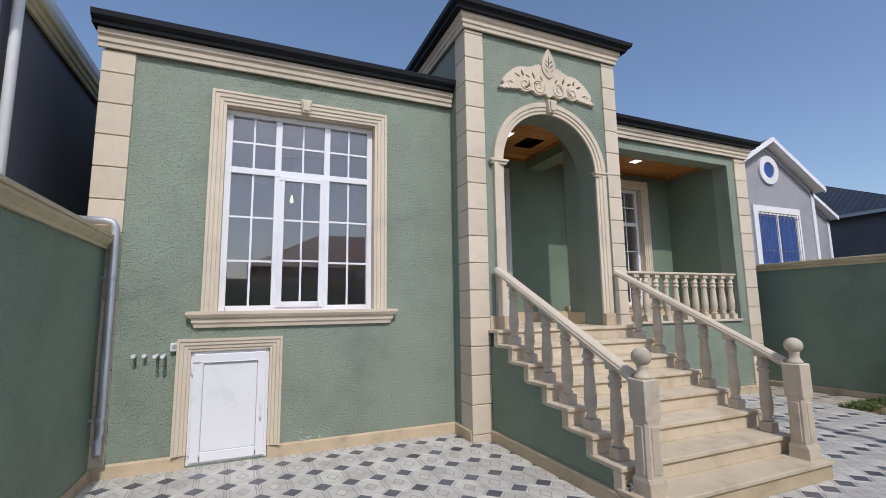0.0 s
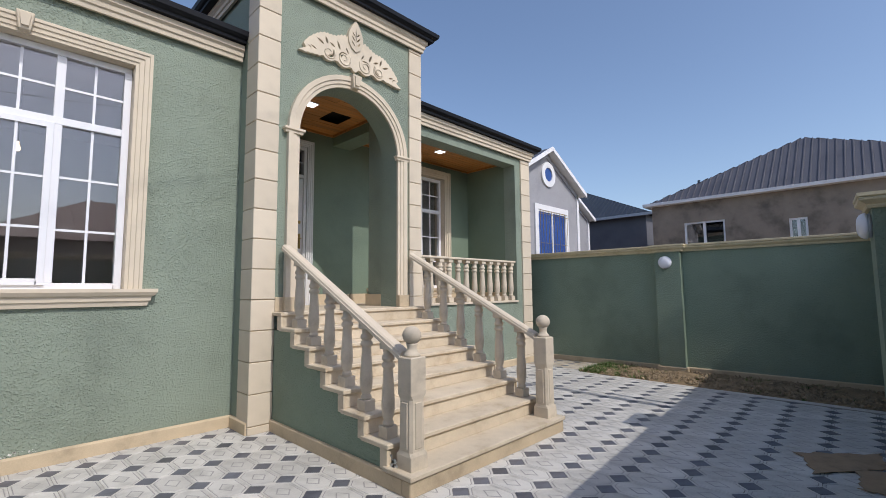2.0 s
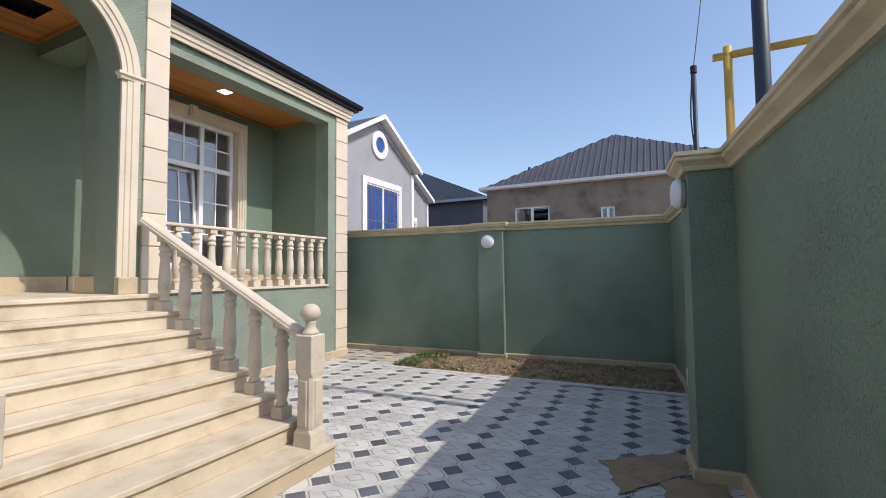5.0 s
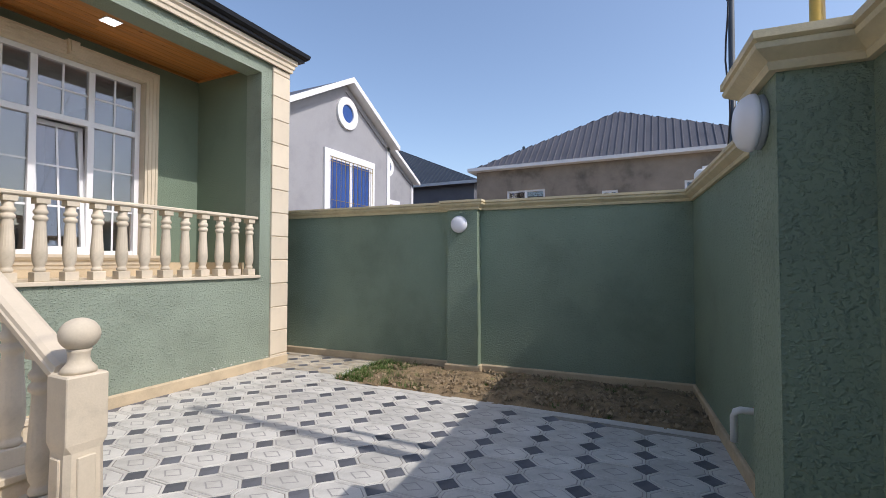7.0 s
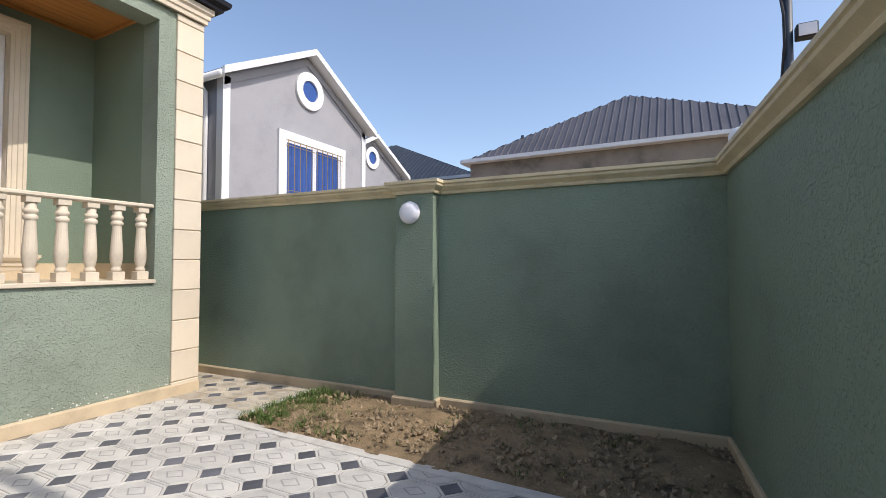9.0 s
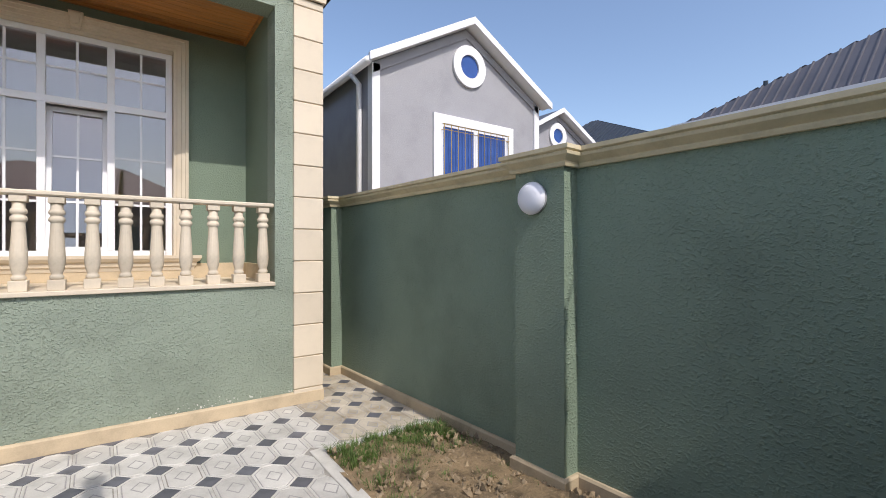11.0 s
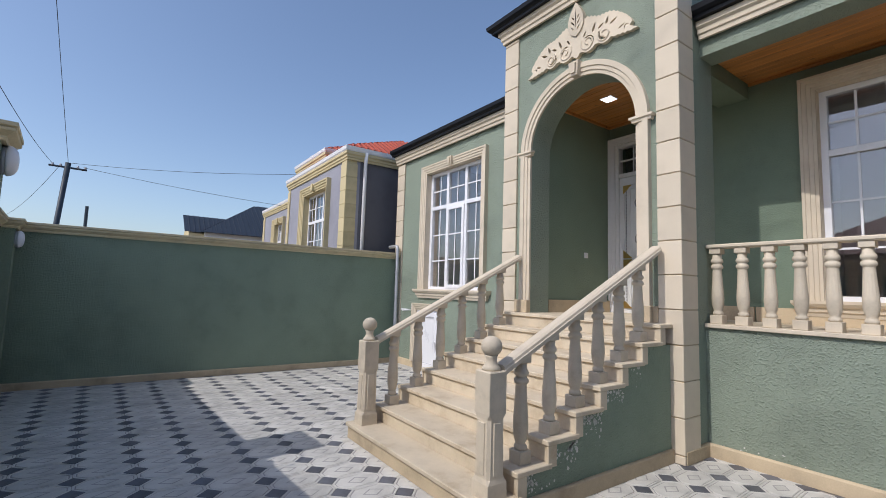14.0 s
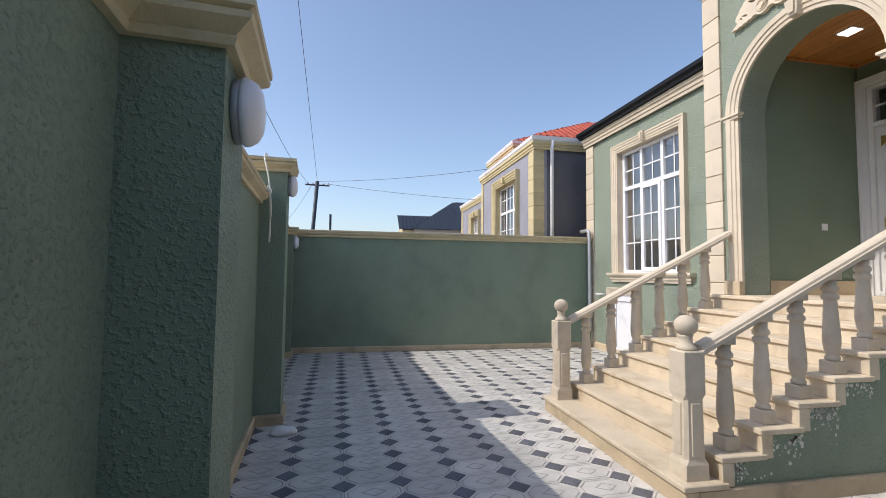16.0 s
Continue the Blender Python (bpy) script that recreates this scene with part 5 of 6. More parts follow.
t = thing("pendant_bulb", "bare lit warm bulb hanging in the room behind the window", "light bulb")
part("cable", tube(bmesh.new(), [(0.947, 8.2, 4.30), (0.947, 8.2, 3.516)], 0.004, 6), CABLE, t)
bm = bmesh.new()
lathe(bm, [(0.012, 0.09), (0.014, 0.05), (0.03, 0.0), (0.026, -0.03), (0.004, -0.045)], 14, (0.947, 8.2, 3.436))
part("bulb", bm, glow("warm_bulb", (1.0, 0.72, 0.4), 3.0), t, "glowing warm bulb", smooth=True)


# ---- neighbouring houses ----
def ribbed(bm, a, b, c, d, step=0.2, h=0.03):
    """A sheet-metal roof plane: eave a to b, top c to d, folded into ribs up the slope."""
    a, b, c, d = (Vector(p) for p in (a, b, c, d))
    L = (b - a).length
    e = (b - a).normalized()
    n = e.cross(c - a).normalized()
    n = n if n.z > 0 else -n
    s = n.cross(e)
    s = s if s.z > 0 else -s
    ce, cs, de = (c - a).dot(e), (c - a).dot(s), (d - a).dot(e)
    k = max(2, int(L / step))
    cols = [(0.0, 0.0)]
    for i in range(1, k):
        u = L * i / k
        cols += [(u - 0.024, 0.0), (u - 0.012, h), (u + 0.012, h), (u + 0.024, 0.0)]
    cols.append((L, 0.0))
    row = []
    for u, up in cols:
        top = cs * u / ce if u < ce else (cs * (L - u) / (L - de) if u > de else cs)
        p = a + e * u + n * up
        row.append((bm.verts.new(p), bm.verts.new(p + s * max(top, 0.001))))
    for (p0, p1), (q0, q1) in zip(row, row[1:]):
        bm.faces.new((p0, q0, q1, p1))
    return bm


def ring_frame(bm, x, z, y, r0, r1, d, n=32):
    rings = []
    for i in range(n):
        c, s = math.cos(2 * math.pi * i / n), math.sin(2 * math.pi * i / n)
        rings.append([(x + r0 * c, y, z + r0 * s), (x + r0 * c, y - d, z + r0 * s), (x + r1 * c, y - d, z + r1 * s), (x + r1 * c, y, z + r1 * s)])
    return skin(bm, rings, loop=True)


def gable_house(x0, x1, y, ze, zr, depth, win, circ, pipe, label):
    """A grey house with a white-trimmed gable to the south, a round window and a barred window."""
    xm = (x0 + x1) / 2
    t = thing("neighbour_house", label, "house", "gabled houses")
    bm = bmesh.new()
    skin(bm, [[(x0, yy, -0.05), (x1, yy, -0.05), (x1, yy, ze), (xm, yy, zr), (x0, yy, ze)] for yy in (y, y + depth)])
    part("wall", bm, GREY_W, t)
    bm = bmesh.new()
    dz = (zr - ze) / (xm - x0)
    o = 0.13
    for s, xe in ((-1, x0), (1, x1)):
        skin(bm, [[(xm, yy, zr + 0.03), (xe + s * o, yy, ze - dz * o + 0.03), (xe + s * o, yy, ze - dz * o + 0.10), (xm, yy, zr + 0.10)] for yy in (y - 0.19, y + depth + 0.2)])
    part("roof", bm, ROOF_G, t)
    bm = bmesh.new()
    for s, xe in ((-1, x0), (1, x1)):
        e = xe + s * (o + 0.03)
        ez = ze - dz * (o + 0.03)
        skin(bm, [[(xm, yy, zr + 0.0), (e, yy, ez + 0.0), (e, yy, ez + 0.12), (xm, yy, zr + 0.12)] for yy in (y - 0.25, y - 0.192)])
    part("bargeboard", bm, PVC_N, t, "white bargeboards")
    for s, xe in ((-1, x0), (1, x1)):
        part("corner_trim", B(*sorted((xe + s * 0.02, xe - s * 0.11)), y - 0.03, y + 0.12, -0.05, ze - 0.02), PVC_N, t, "white painted corner strip")
        bm = skin(bmesh.new(), [[(xm, yy, zr + 0.005), (xe + s * o, yy, ze - dz * o + 0.005), (xe + s * o, yy, ze - dz * o + 0.028), (xm, yy, zr + 0.028)] for yy in (y - 0.19, y + 0.0)])
        part("soffit", bm, PVC_N, t, "pale soffit boards")
    bm = bmesh.new()
    for s, xe in ((-1, x0), (1, x1)):
        skin(bm, [[(xm, yy, zr - 0.03), (xe + s * 0.0, yy, ze - 0.03), (xe + s * 0.0, yy, ze - 0.17), (xm, yy, zr - 0.17)] for yy in (y - 0.03, y + 0.01)])
    part("frieze", bm, GREY_W, t)
    cx, cz, r = circ
    part("round_frame", ring_frame(bmesh.new(), cx, cz, y, r * 0.56, r, 0.05), PVC_N, t, "white ring of the round window")
    bm = bmesh.new()
    lathe(bm, [(r * 0.57, 0), (r * 0.57, 0.015)], 32)
    bm.transform(Matrix.Translation((cx, y - 0.001, cz)) @ Matrix.Rotation(radians(90), 4, "X"))
    part("round_pane", bm, BLUE, t, "deep blue round pane")
    a, b, c, d = win
    w = part("window", face_sweep(bmesh.new(), [(a, c, -1, 0), (a, d, -1, 1), (b, d, 1, 1), (b, c, 1, 0)], [(0, 0), (0, 0.05), (0.15, 0.05), (0.15, 0)], y), PVC_N, t, "white surround of a barred window")
    bm = bars(bmesh.new(), a, b, c, d, y - 0.03, y - 0.002, 0.05)
    xm2 = (a + b) / 2
    box(bm, xm2 - 0.045, xm2 + 0.045, y - 0.029, y - 0.002, c + 0.05, d - 0.05)
    part("window_frame", bm, PVC, w)
    for p, q in ((a + 0.05, xm2 - 0.045), (xm2 + 0.045, b - 0.05)):
        k = 20
        front = [(p + (q - p) * i / k, y - (0.010 if i % 2 else 0.018)) for i in range(k + 1)]
        bm = skin(bmesh.new(), [[(u, v, z) for u, v in front + [(q, y - 0.003), (p, y - 0.003)]] for z in (c + 0.05, d - 0.05)])
        part("shutter", bm, BLUE, w, "ribbed blue blind")
    bm = bmesh.new()
    n = 11
    for i in range(n):
        x = a + 0.02 + (b - a - 0.04) * i / (n - 1)
        tube(bm, [(x, y - 0.10, c), (x, y - 0.10, d - 0.02)], 0.006, 5)
    for z in (c + 0.2, c + 0.75, d - 0.12, d - 0.03):
        tube(bm, [(a, y - 0.10, z), (b, y - 0.10, z)], 0.006, 5)
    for z in (c + 0.2, d - 0.12):
        for x in (a, b):
            tube(bm, [(x, y - 0.10, z), (x, y, z)], 0.006, 5)
    part("grille", bm, BRASS, w, "thin metal window bars")
    if pipe:
        bm = bmesh.new()
        tube(bm, [(x0 - 0.06, y + 0.35, -0.05), (x0 - 0.06, y + 0.35, ze - 0.25), (x0 - 0.2, y + 0.35, ze - 0.12)], 0.045, 10)
        part("downpipe", bm, PVC_N, t, smooth=True)
        bm = tube(bmesh.new(), [(x0 - o - 0.03, y - 0.19, ze - dz * o), (x0 - o - 0.03, y + depth, ze - dz * o)], 0.06, 8)
        part("gutter", bm, PVC_N, t, smooth=True)
    return t


gable_house(10.08, 13.67, 6.74, 4.41, 5.41, 9.0, (11.32, 12.82, 2.0, 3.69), (11.93, 4.76, 0.36), True, "grey rendered gabled house with white trim and blue panes")
gable_house(14.9, 18.3, 8.7, 4.35, 5.25, 7.0, (15.9, 17.2, 2.0, 3.4), (16.6, 4.66, 0.34), False, "second grey gabled house with white trim, partly hidden")

# raw cement house with a ribbed hipped roof
t = thing("neighbour_house", "raw cement house with ribbed grey hipped roof beyond the fence", "house")
hx, hy0, hy1, hz = 17.9, -3.2, 6.25, 4.5
part("wall", grid_wall(bmesh.new(), hy0 + 0.2, hy1 - 0.2, -0.05, hz, hx + 0.2, hx + 0.45, ((3.72, 4.98, 2.7, 3.78), (1.55, 2.0, 2.9, 3.6), (-1.3, -0.2, 2.7, 3.75)), along="y"), BROWN_W, t, "patchy unpainted cement render")
for e in ((hx + 0.451, hx + 4.6, hy1 - 0.45, hy1 - 0.2), (hx + 0.451, hx + 4.6, hy0 + 0.2, hy0 + 0.45), (hx + 4.35, hx + 4.6, hy0 + 0.451, hy1 - 0.451)):
    part("wall", B(*e, -0.05, hz), BROWN_W, t)
bm = bmesh.new()
A, Bc, C, D, E1 = (hx, hy1, hz + 0.02), (hx, hy0, hz + 0.02), (hx + 4.8, hy0, hz + 0.02), (hx + 4.8, hy1, hz + 0.02), (hx + 2.4, 1.7, 6.62)
for p, q in ((A, Bc), (Bc, C), (C, D), (D, A)):
    ribbed(bm, p, q, E1, E1, 0.2, 0.035)
part("roof", bm, ROOF_G, t, "ribbed grey sheet roof")
bm = bmesh.new()
plan_sweep(bm, [(hx, hy1 + 0.0), (hx, hy0)], [(-0.2, hz - 0.02), (0.0, hz - 0.02), (0.06, hz - 0.01), (0.07, hz + 0.09), (0.0, hz + 0.09)], side=-1)
plan_sweep(bm, [(hx + 4.8, hy1), (hx, hy1)], [(-0.2, hz - 0.021), (0.0, hz - 0.021), (0.06, hz - 0.011), (0.07, hz + 0.089), (0.0, hz + 0.089)], side=-1)
part("gutter", bm, PVC_N, t, "white gutter")
for a, b, c, d in ((3.72, 4.98, 2.7, 3.78), (1.55, 2.0, 2.9, 3.6), (-1.3, -0.2, 2.7, 3.75)):
    bm = grid_wall(bmesh.new(), a, b, c, d, hx + 0.24, hx + 0.32, ((a + 0.06, (a + b) / 2 - 0.04, c + 0.06, d - 0.06), ((a + b) / 2 + 0.04, b - 0.06, c + 0.06, d - 0.06)), along="y")
    w = part("window", bm, PVC, t, "white window frame")
    part("pane", B(hx + 0.28, hx + 0.29, a + 0.03, b - 0.03, c + 0.03, d - 0.03), GLASS, w)
    part("backing", B(hx + 0.46, hx + 0.48, a - 0.1, b + 0.1, c - 0.1, d + 0.1), BLACK, w)
for p in ((hx + 0.9, 4.6, 5.2),):
    part("vent", tube(bmesh.new(), [p, (p[0], p[1], p[2] + 0.18)], 0.05, 8), POLE_M, t)

# dark house with a blue roof, far back between them
t = thing("neighbour_house", "dark slate-blue house with ribbed blue hipped roof", "house")
part("wall", B(21.2, 28, 7.4, 19.0, -0.05, 4.75), GREY_D, t)
bm = bmesh.new()
P = [(20.9, 7.1, 4.78), (28.3, 7.1, 4.78), (28.3, 19.3, 4.78), (20.9, 19.3, 4.78)]
for p, q in zip(P, P[1:] + P[:1]):
    ribbed(bm, p, q, (24.6, 13.2, 7.5), (24.6, 13.2, 7.5), 0.22, 0.03)
part("roof", bm, ROOF_B, t)
part("gutter", B(20.82, 20.9, 7.0, 19.3, 4.68, 4.8), STEEL, t)

# twin house beyond the west fence
t = thing("neighbour_house", "lilac-grey house with cream quoins, cornice and red ribbed roof", "house")
wx, wy, wz = -1.61, 4.30, 4.32
WW, WV = (-4.3, -2.72, 1.70, 3.84), (-10.2, -9.1, 1.8, 3.78)
XL, XT0, XT1, wr = -5.8, -6.4, -4.0, 0.82      # end of the front, raised bay, setback of the low bay
part("wall", grid_wall(bmesh.new(), XL, wx - 0.02, -0.05, wz, wy, wy + 0.3, (WW,)), GREY_L, t, "lilac-grey front wall")
# side turned from the sun: its shade is painted in as darker grey
part("wall", B(wx - 0.32, wx - 0.02, wy + 0.301, wy + 9, -0.05, wz), GREY_D, t, "side wall, its shade put into a darker grey")
part("wall", B(XT0, XT1, wy + 0.40, wy + 5, -0.05, wz + 0.66), GREY_L, t)
part("wall", grid_wall(bmesh.new(), -12.0, XT0 - 0.001, -0.05, wz, wy + wr, wy + wr + 0.3, (WV,)), GREY_L, t)
part("cornice", plan_sweep(bmesh.new(), [(XL, wy + 0.39), (XL, wy), (wx, wy), (wx, wy + 9)], [(o, wz - 0.06 + h) for o, h in COR], side=-1), CREAM_N, t)
part("cornice", plan_sweep(bmesh.new(), [(XT0, wy + 4), (XT0, wy + 0.40), (XT1, wy + 0.40), (XT1, wy + 4)], [(o, wz + 0.56 + h) for o, h in COR], side=-1), CREAM_N, t)
part("cornice", plan_sweep(bmesh.new(), [(-12.0, wy + 4), (-12.0, wy + wr), (XT0 - 0.05, wy + wr)], [(o, wz - 0.06 + h) for o, h in COR], side=-1), CREAM_N, t)
GW = [(0.0, 0.0), (0.07, 0.0), (0.09, 0.03), (0.10, 0.10), (0.0, 0.12)]
part("gutter", plan_sweep(bmesh.new(), [(XL, wy + 0.38), (XL, wy), (wx, wy), (wx, wy + 9)], [(o, wz + 0.125 + h) for o, h in GW], side=-1), PVC_N, t, "white gutter")
part("gutter", plan_sweep(bmesh.new(), [(XT0, wy + 4), (XT0, wy + 0.40), (XT1, wy + 0.40), (XT1, wy + 4)], [(o, wz + 0.745 + h) for o, h in GW], side=-1), PVC_N, t, "white gutter")
part("gutter", plan_sweep(bmesh.new(), [(-12.0, wy + 4), (-12.0, wy + wr), (XT0 - 0.05, wy + wr)], [(o, wz + 0.125 + h) for o, h in GW], side=-1), PVC_N, t, "white gutter")
z0 = wz + 0.24
for a, b, c, d in (((XL, wy - 0.05, z0), (wx + 0.04, wy - 0.05, z0), (XL + 0.6, wy + 2.2, z0 + 1.0), (wx - 1.6, wy + 2.2, z0 + 1.0)), ((wx + 0.04, wy - 0.05, z0), (wx + 0.04, wy + 9, z0), (wx - 1.6, wy + 2.2, z0 + 1.0), (wx - 1.6, wy + 6, z0 + 1.0))):
    part("roof", ribbed(bmesh.new(), a, b, c, d, 0.16, 0.03), ROOF_R, t, "red ribbed sheet roof")
z0 += 0.62
xr = (XT0 + XT1) / 2 + 0.2
for a, b in (((XT0, wy + 0.36, z0), (XT1, wy + 0.36, z0)), ((XT1, wy + 0.36, z0), (XT1, wy + 3.4, z0)), ((XT0, wy + 3.4, z0), (XT0, wy + 0.36, z0))):
    part("roof", ribbed(bmesh.new(), a, b, (xr, wy + 1.8, z0 + 0.62), (xr, wy + 1.8, z0 + 0.62), 0.16, 0.03), ROOF_R, t, "red ribbed sheet roof")
for x0, x1, yy, top in ((wx - 0.30, wx, wy - 0.03, wz - 0.06), (XL - 0.02, XL + 0.16, wy - 0.03, wz - 0.06), (-12.02, -11.8, wy + wr - 0.03, wz - 0.06)):
    q = part("quoin_strip", B(x0 + 0.012, x1 - 0.012, yy + 0.012, yy + 0.25, -0.05, top), CREAM_N, t, "yellowish stone corner strip")
    me = None
    z = 0.0
    while z + 0.30 < top + 0.02:
        if me is None:
            o = part("block", B(x0, x1, yy, yy + 0.262, 0, 0.29, 0.005), CREAM_N, q)
            me = o.data
        else:
            o = new("block", me)
            o.parent = q
        o.location.z = z
        z += 0.30
for o, wf in ((WW, wy), (WV, wy + wr)):
    x0, x1, z0, z1 = o
    w = part("window", face_sweep(bmesh.new(), [(x0, z0, -1, 0), (x0, z1, -1, 1), (x1, z1, 1, 1), (x1, z0, 1, 0)], [(d * 1.3, h * 1.5) for d, h in CAS], wf), CREAM_N, t, "cream window surround")
    part("keystone", B((x0 + x1) / 2 - 0.06, (x0 + x1) / 2 + 0.06, wf - 0.14, wf - 0.05, z1 + 0.01, z1 + 0.2, 0.01), CREAM_N, w)
    part("reveal", bars(bmesh.new(), x0 - 0.02, x1 + 0.02, z0 - 0.02, z1 + 0.02, wf + 0.001, wf + 0.29, 0.022), CREAM_N, w)
    part("window_frame", bars(bmesh.new(), x0, x1, z0, z1, wf + 0.10, wf + 0.16, 0.06), PVC, w)
    zt = z1 - (z1 - z0) * 0.33
    part("transom", B(x0 + 0.06, x1 - 0.06, wf + 0.101, wf + 0.155, zt - 0.035, zt + 0.035), PVC, w)
    for f in (1 / 3, 2 / 3):
        xx = x0 + (x1 - x0) * f
        part("mullion", B(xx - 0.035, xx + 0.035, wf + 0.102, wf + 0.158, z0 + 0.06, z1 - 0.06), PVC, w)
    for f in (1 / 6, 0.5, 5 / 6):
        xx = x0 + (x1 - x0) * f
        part("glazing_bar", B(xx - 0.012, xx + 0.012, wf + 0.117, wf + 0.124, z0 + 0.06, z1 - 0.06), PVC, w)
    for zz in ((zt + z1) / 2, zt - (zt - z0) / 3, zt - 2 * (zt - z0) / 3):
        part("glazing_bar", B(x0 + 0.06, x1 - 0.06, wf + 0.1165, wf + 0.1245, zz - 0.012, zz + 0.012), PVC, w)
    g = part("pane", B(x0 + 0.03, x1 - 0.03, wf + 0.125, wf + 0.14, z0 + 0.03, z1 - 0.03), GLASS, w)
    part("backing", B(x0 - 0.3, x1 + 0.3, wf + 0.9, wf + 0.95, z0 - 0.3, z1 + 0.3), ROOM, w)
part("downpipe", tube(bmesh.new(), [(wx + 0.07, wy + 0.40, wz + 0.14), (wx + 0.05, wy + 0.39, wz - 0.08), (wx + 0.045, wy + 0.39, 0.1)], 0.04, 10), PVC_N, t, "white rainwater pipe", smooth=True)

# far dark-roofed house in the west
t = thing("neighbour_house", "distant pale house with dark blue ribbed hipped roof", "house")
part("wall", B(-22.6, -17.0, 3.6, 10.0, -0.05, 3.95), PVC_N, t)
bm = bmesh.new()
P = [(-16.6, 10.4, 3.93), (-16.6, 3.4, 3.93), (-23, 3.4, 3.93), (-23, 10.4, 3.93)]
for p, q, c, d in zip(P, P[1:] + P[:1], [(-19.8, 7.2, 6.0), (-19.8, 6.4, 6.0)] * 2, [(-19.8, 6.4, 6.0)] * 2 + [(-19.8, 7.2, 6.0)] * 2):
    ribbed(bm, p, q, c, d, 0.22, 0.03)
ribbed(bm, (-17.2, 5.0, 3.95), (-17.2, 2.75, 3.95), (-18.6, 5.0, 4.9), (-18.6, 2.75, 4.9), 0.22, 0.03)
part("roof", bm, ROOF_B, t)
part("wall", skin(bmesh.new(), [[(-17.3, yy, -0.05), (-19.9, yy, -0.05), (-19.9, yy, 3.9), (-18.6, yy, 4.8), (-17.3, yy, 3.9)] for yy in (2.95, 3.598)]), CREAM_N, t)

# house across the lane, behind the camera, seen mirrored in the panes
t = thing("neighbour_house", "house across the lane with a pinkish hipped roof", "house")
part("wall", B(0.5, 10, -16, -9.2, -0.05, 3.3), BROWN_W, t)
bm = bmesh.new()
P = [(10.4, -8.8, 3.3), (0.1, -8.8, 3.3), (0.1, -16.4, 3.3), (10.4, -16.4, 3.3)]
for p, q, c, d in zip(P, P[1:] + P[:1], ((7, -12.6, 5.3), (3.5, -12.6, 5.3), (3.5, -12.6, 5.3), (7, -12.6, 5.3)), ((3.5, -12.6, 5.3), (3.5, -12.6, 5.3), (7, -12.6, 5.3), (7, -12.6, 5.3))):
    ribbed(bm, p, q, c, d, 0.25, 0.03)
part("roof", bm, ROOF_P, t)

# ---- poles, pipes and wires ----
t = thing("steel_post", "dark blue round steel post behind the fence", "post")
part("shaft", tube(bmesh.new(), [(6.83, -0.585, -0.05), (6.83, -0.585, 5.6)], 0.06, 16), POLE_M, t, smooth=True)
part("cap", tube(bmesh.new(), [(6.83, -0.585, 5.6), (6.83, -0.585, 5.63)], 0.066, 16), POLE_M, t)
t = thing("gas_pipe", "yellow painted overhead gas pipe on a standpipe", "pipe")
part("standpipe", tube(bmesh.new(), [(7.03, -0.367, -0.05), (7.03, -0.367, 3.46)], 0.036, 14), YELLOW, t, smooth=True)
part("crossbar", tube(bmesh.new(), [(7.03, -0.25, 3.38), (6.96, -4.6, 3.38)], 0.034, 12), YELLOW, t, smooth=True)
part("standpipe", tube(bmesh.new(), [(6.96, -4.55, -0.05), (6.96, -4.55, 3.40)], 0.036, 14), YELLOW, t, smooth=True)
t = thing("service_pole", "thin dark steel service pole with floodlight and cables", "pole")
PXY = (9.33, -0.255)
part("shaft", tube(bmesh.new(), [(PXY[0], PXY[1], -0.05), (PXY[0], PXY[1], 4.25)], 0.03, 12), POLE_M, t, smooth=True)
part("collar", tube(bmesh.new(), [(PXY[0], PXY[1], 4.17), (PXY[0], PXY[1], 4.27)], 0.042, 12), CABLE, t)
part("cable", tube(bmesh.new(), [(PXY[0] - 0.01 + 0.05 * math.sin(i * 1.3), PXY[1] + 0.04 + 0.012 * math.cos(i), 2.35 + i * 0.2) for i in range(10)], 0.009, 6), CABLE, t)
fl = part("floodlight", B(PXY[0] - 0.05, PXY[0] + 0.03, PXY[1] - 0.16, PXY[1] - 0.04, 2.97, 3.07, 0.008), CABLE, t, "small black LED floodlight")
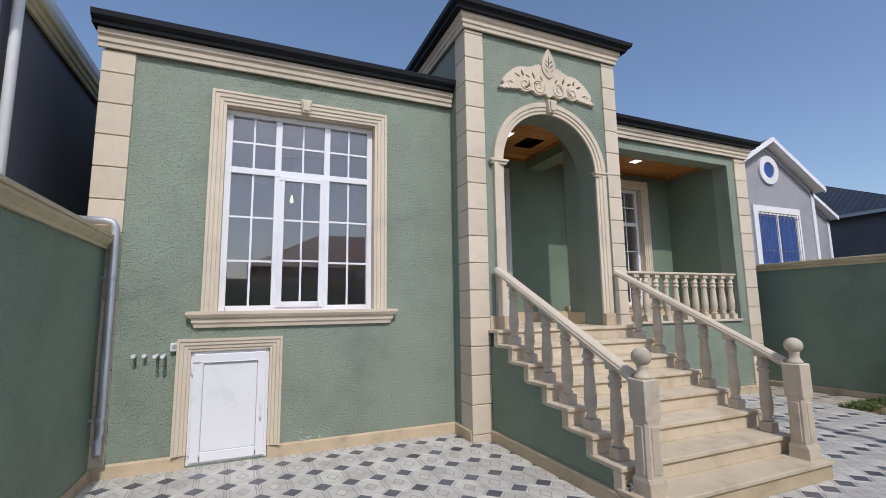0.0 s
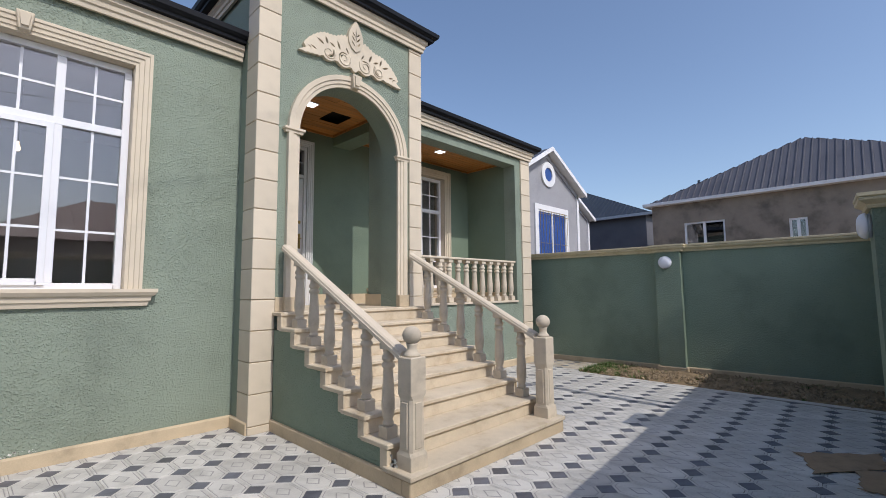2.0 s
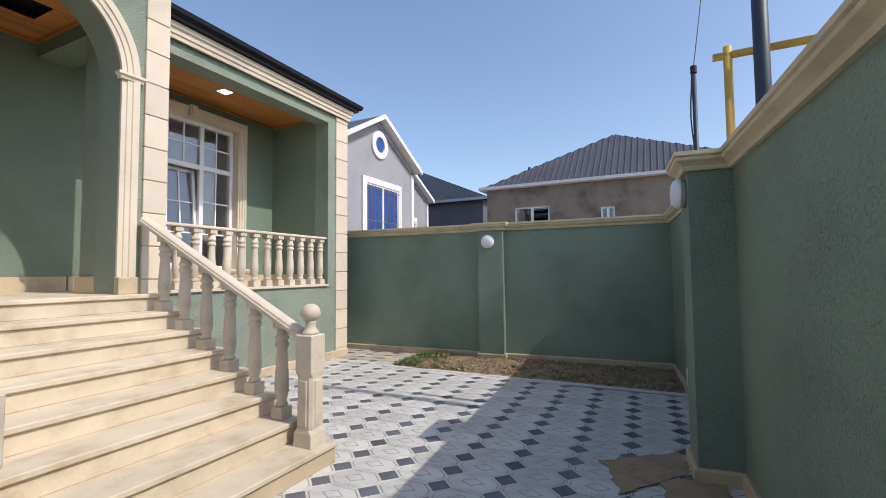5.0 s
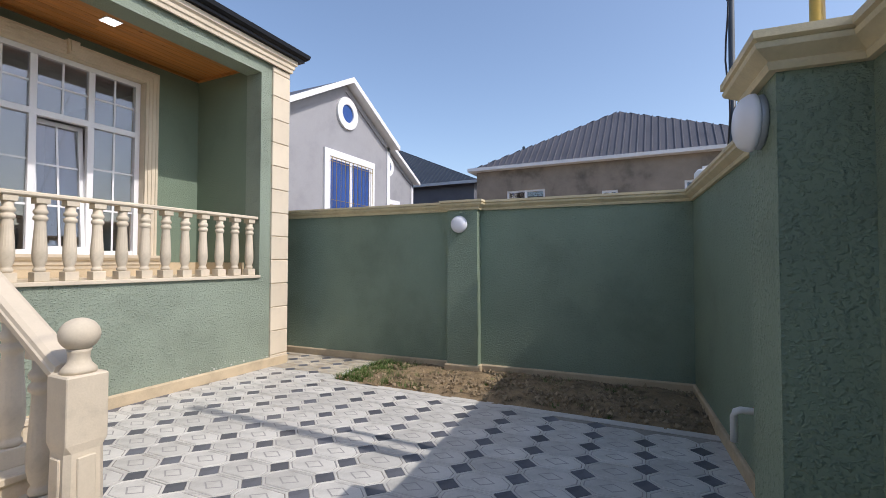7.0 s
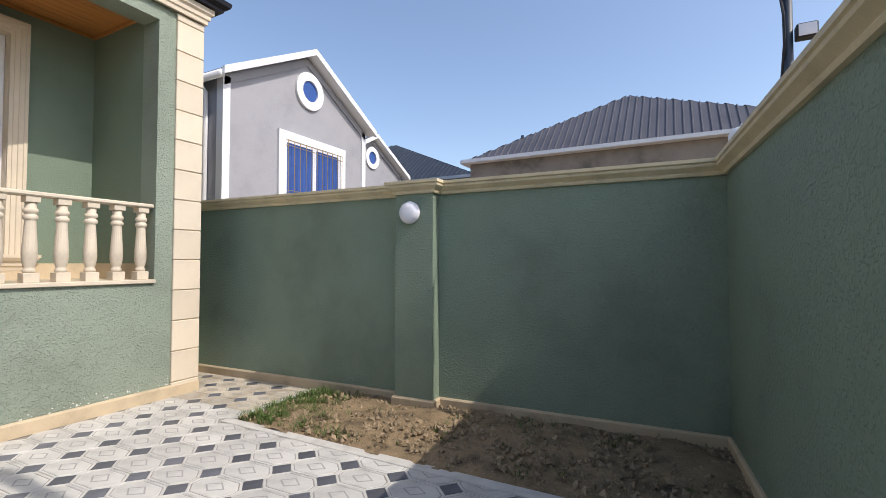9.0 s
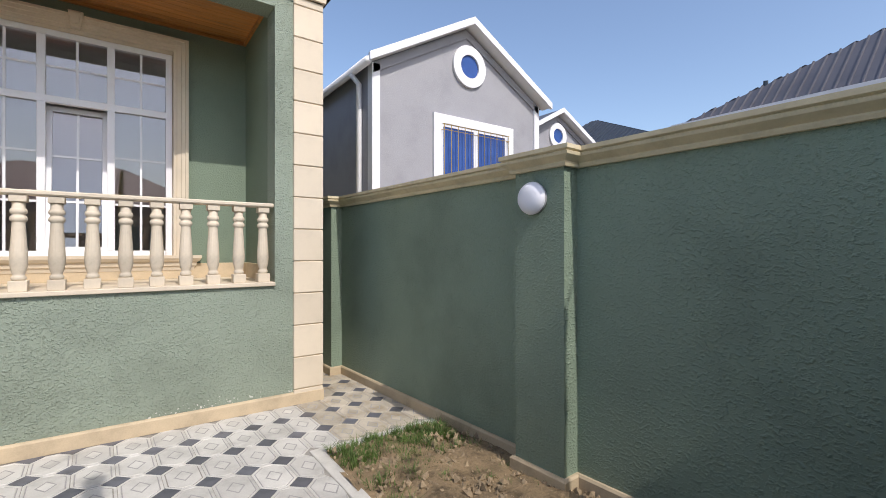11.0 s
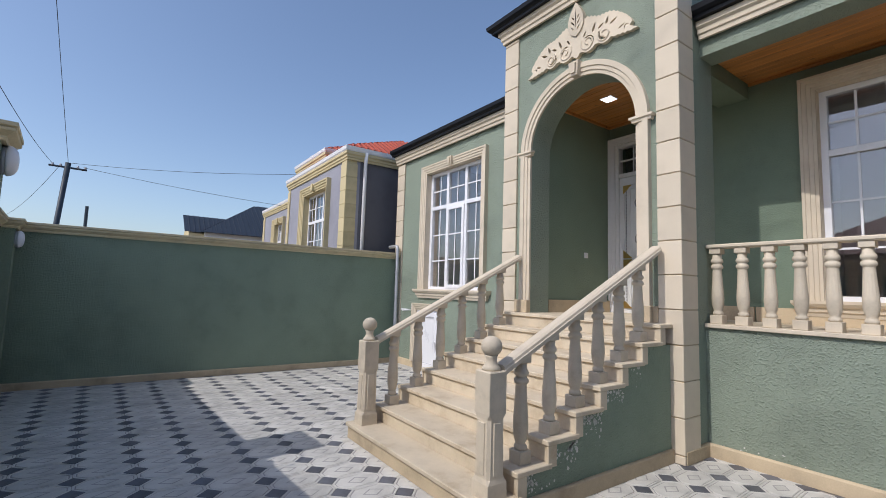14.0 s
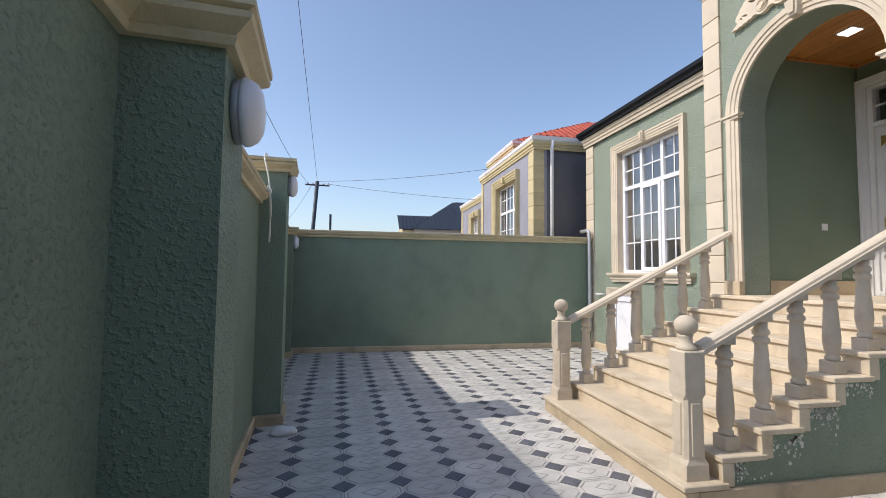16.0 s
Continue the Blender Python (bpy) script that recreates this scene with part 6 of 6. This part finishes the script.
part("lens", B(PXY[0] - 0.055, PXY[0] - 0.0505, PXY[1] - 0.15, PXY[1] - 0.05, 2.98, 3.06), LAMP_W, fl)
bm = bmesh.new()
lathe(bm, [(0.10, 0), (0.12, 0.02), (0.12, 0.15), (0.09, 0.19), (0.04, 0.20), (0.04, 0.225), (0.004, 0.225)], 18, (9.52, -0.03, 2.263))
tagged(part("plastic_canister", bm, PIPE_W, smooth=True), "white plastic canister standing on the coping", "canister")


def wire(bm, a, b, sag, r=0.007, n=18):
    a, b = Vector(a), Vector(b)
    return tube(bm, [tuple(a.lerp(b, i / n) - Vector((0, 0, sag * 4 * (i / n) * (1 - i / n)))) for i in range(n + 1)], r, 5)


t = thing("utility_pole", "leaning grey utility pole with crossarm", "pole")
UP = Vector((-12.0, -1.26, 5.37))
part("shaft", tube(bmesh.new(), [(-12.1, -1.62, -0.05), tuple(UP)], 0.08, 10), POLE_M, t, smooth=True)
part("crossarm", tube(bmesh.new(), [(-12, -1.75, 5.22), (-12, -0.75, 5.20)], 0.035, 6), POLE_M, t)
for y in (-1.65, -1.45, -1.0, -0.8):
    bm = bmesh.new()
    lathe(bm, [(0.03, 0), (0.04, 0.04), (0.025, 0.09)], 8, (-12, y, 5.22))
    part("insulator", bm, STEEL, t)
t = thing("utility_pole", "far thin utility pole", "pole")
part("shaft", tube(bmesh.new(), [(-20.1, -1.15, -0.05), (-20, -1.15, 5.0)], 0.07, 8), POLE_M, t)
t = thing("overhead_wire", "sagging black overhead cables between poles", "cable")
for a, b, s in ((tuple(UP), (-2.0, 12.0, 6.0), 0.5), (tuple(UP), (6.0, -0.75, 10.6), 0.15), ((-12, -1.65, 5.28), (5.0, -1.75, 6.2), 0.5), ((-12, -0.85, 5.28), (-6.5, 11.0, 4.0), 0.25), ((-12, -1.45, 5.28), (-30, -6, 5.0), 0.4), ((PXY[0], PXY[1], 4.25), (10.8, -0.75, 8.0), 0.05)):
    part("cable", wire(bmesh.new(), a, b, s), CABLE, t)
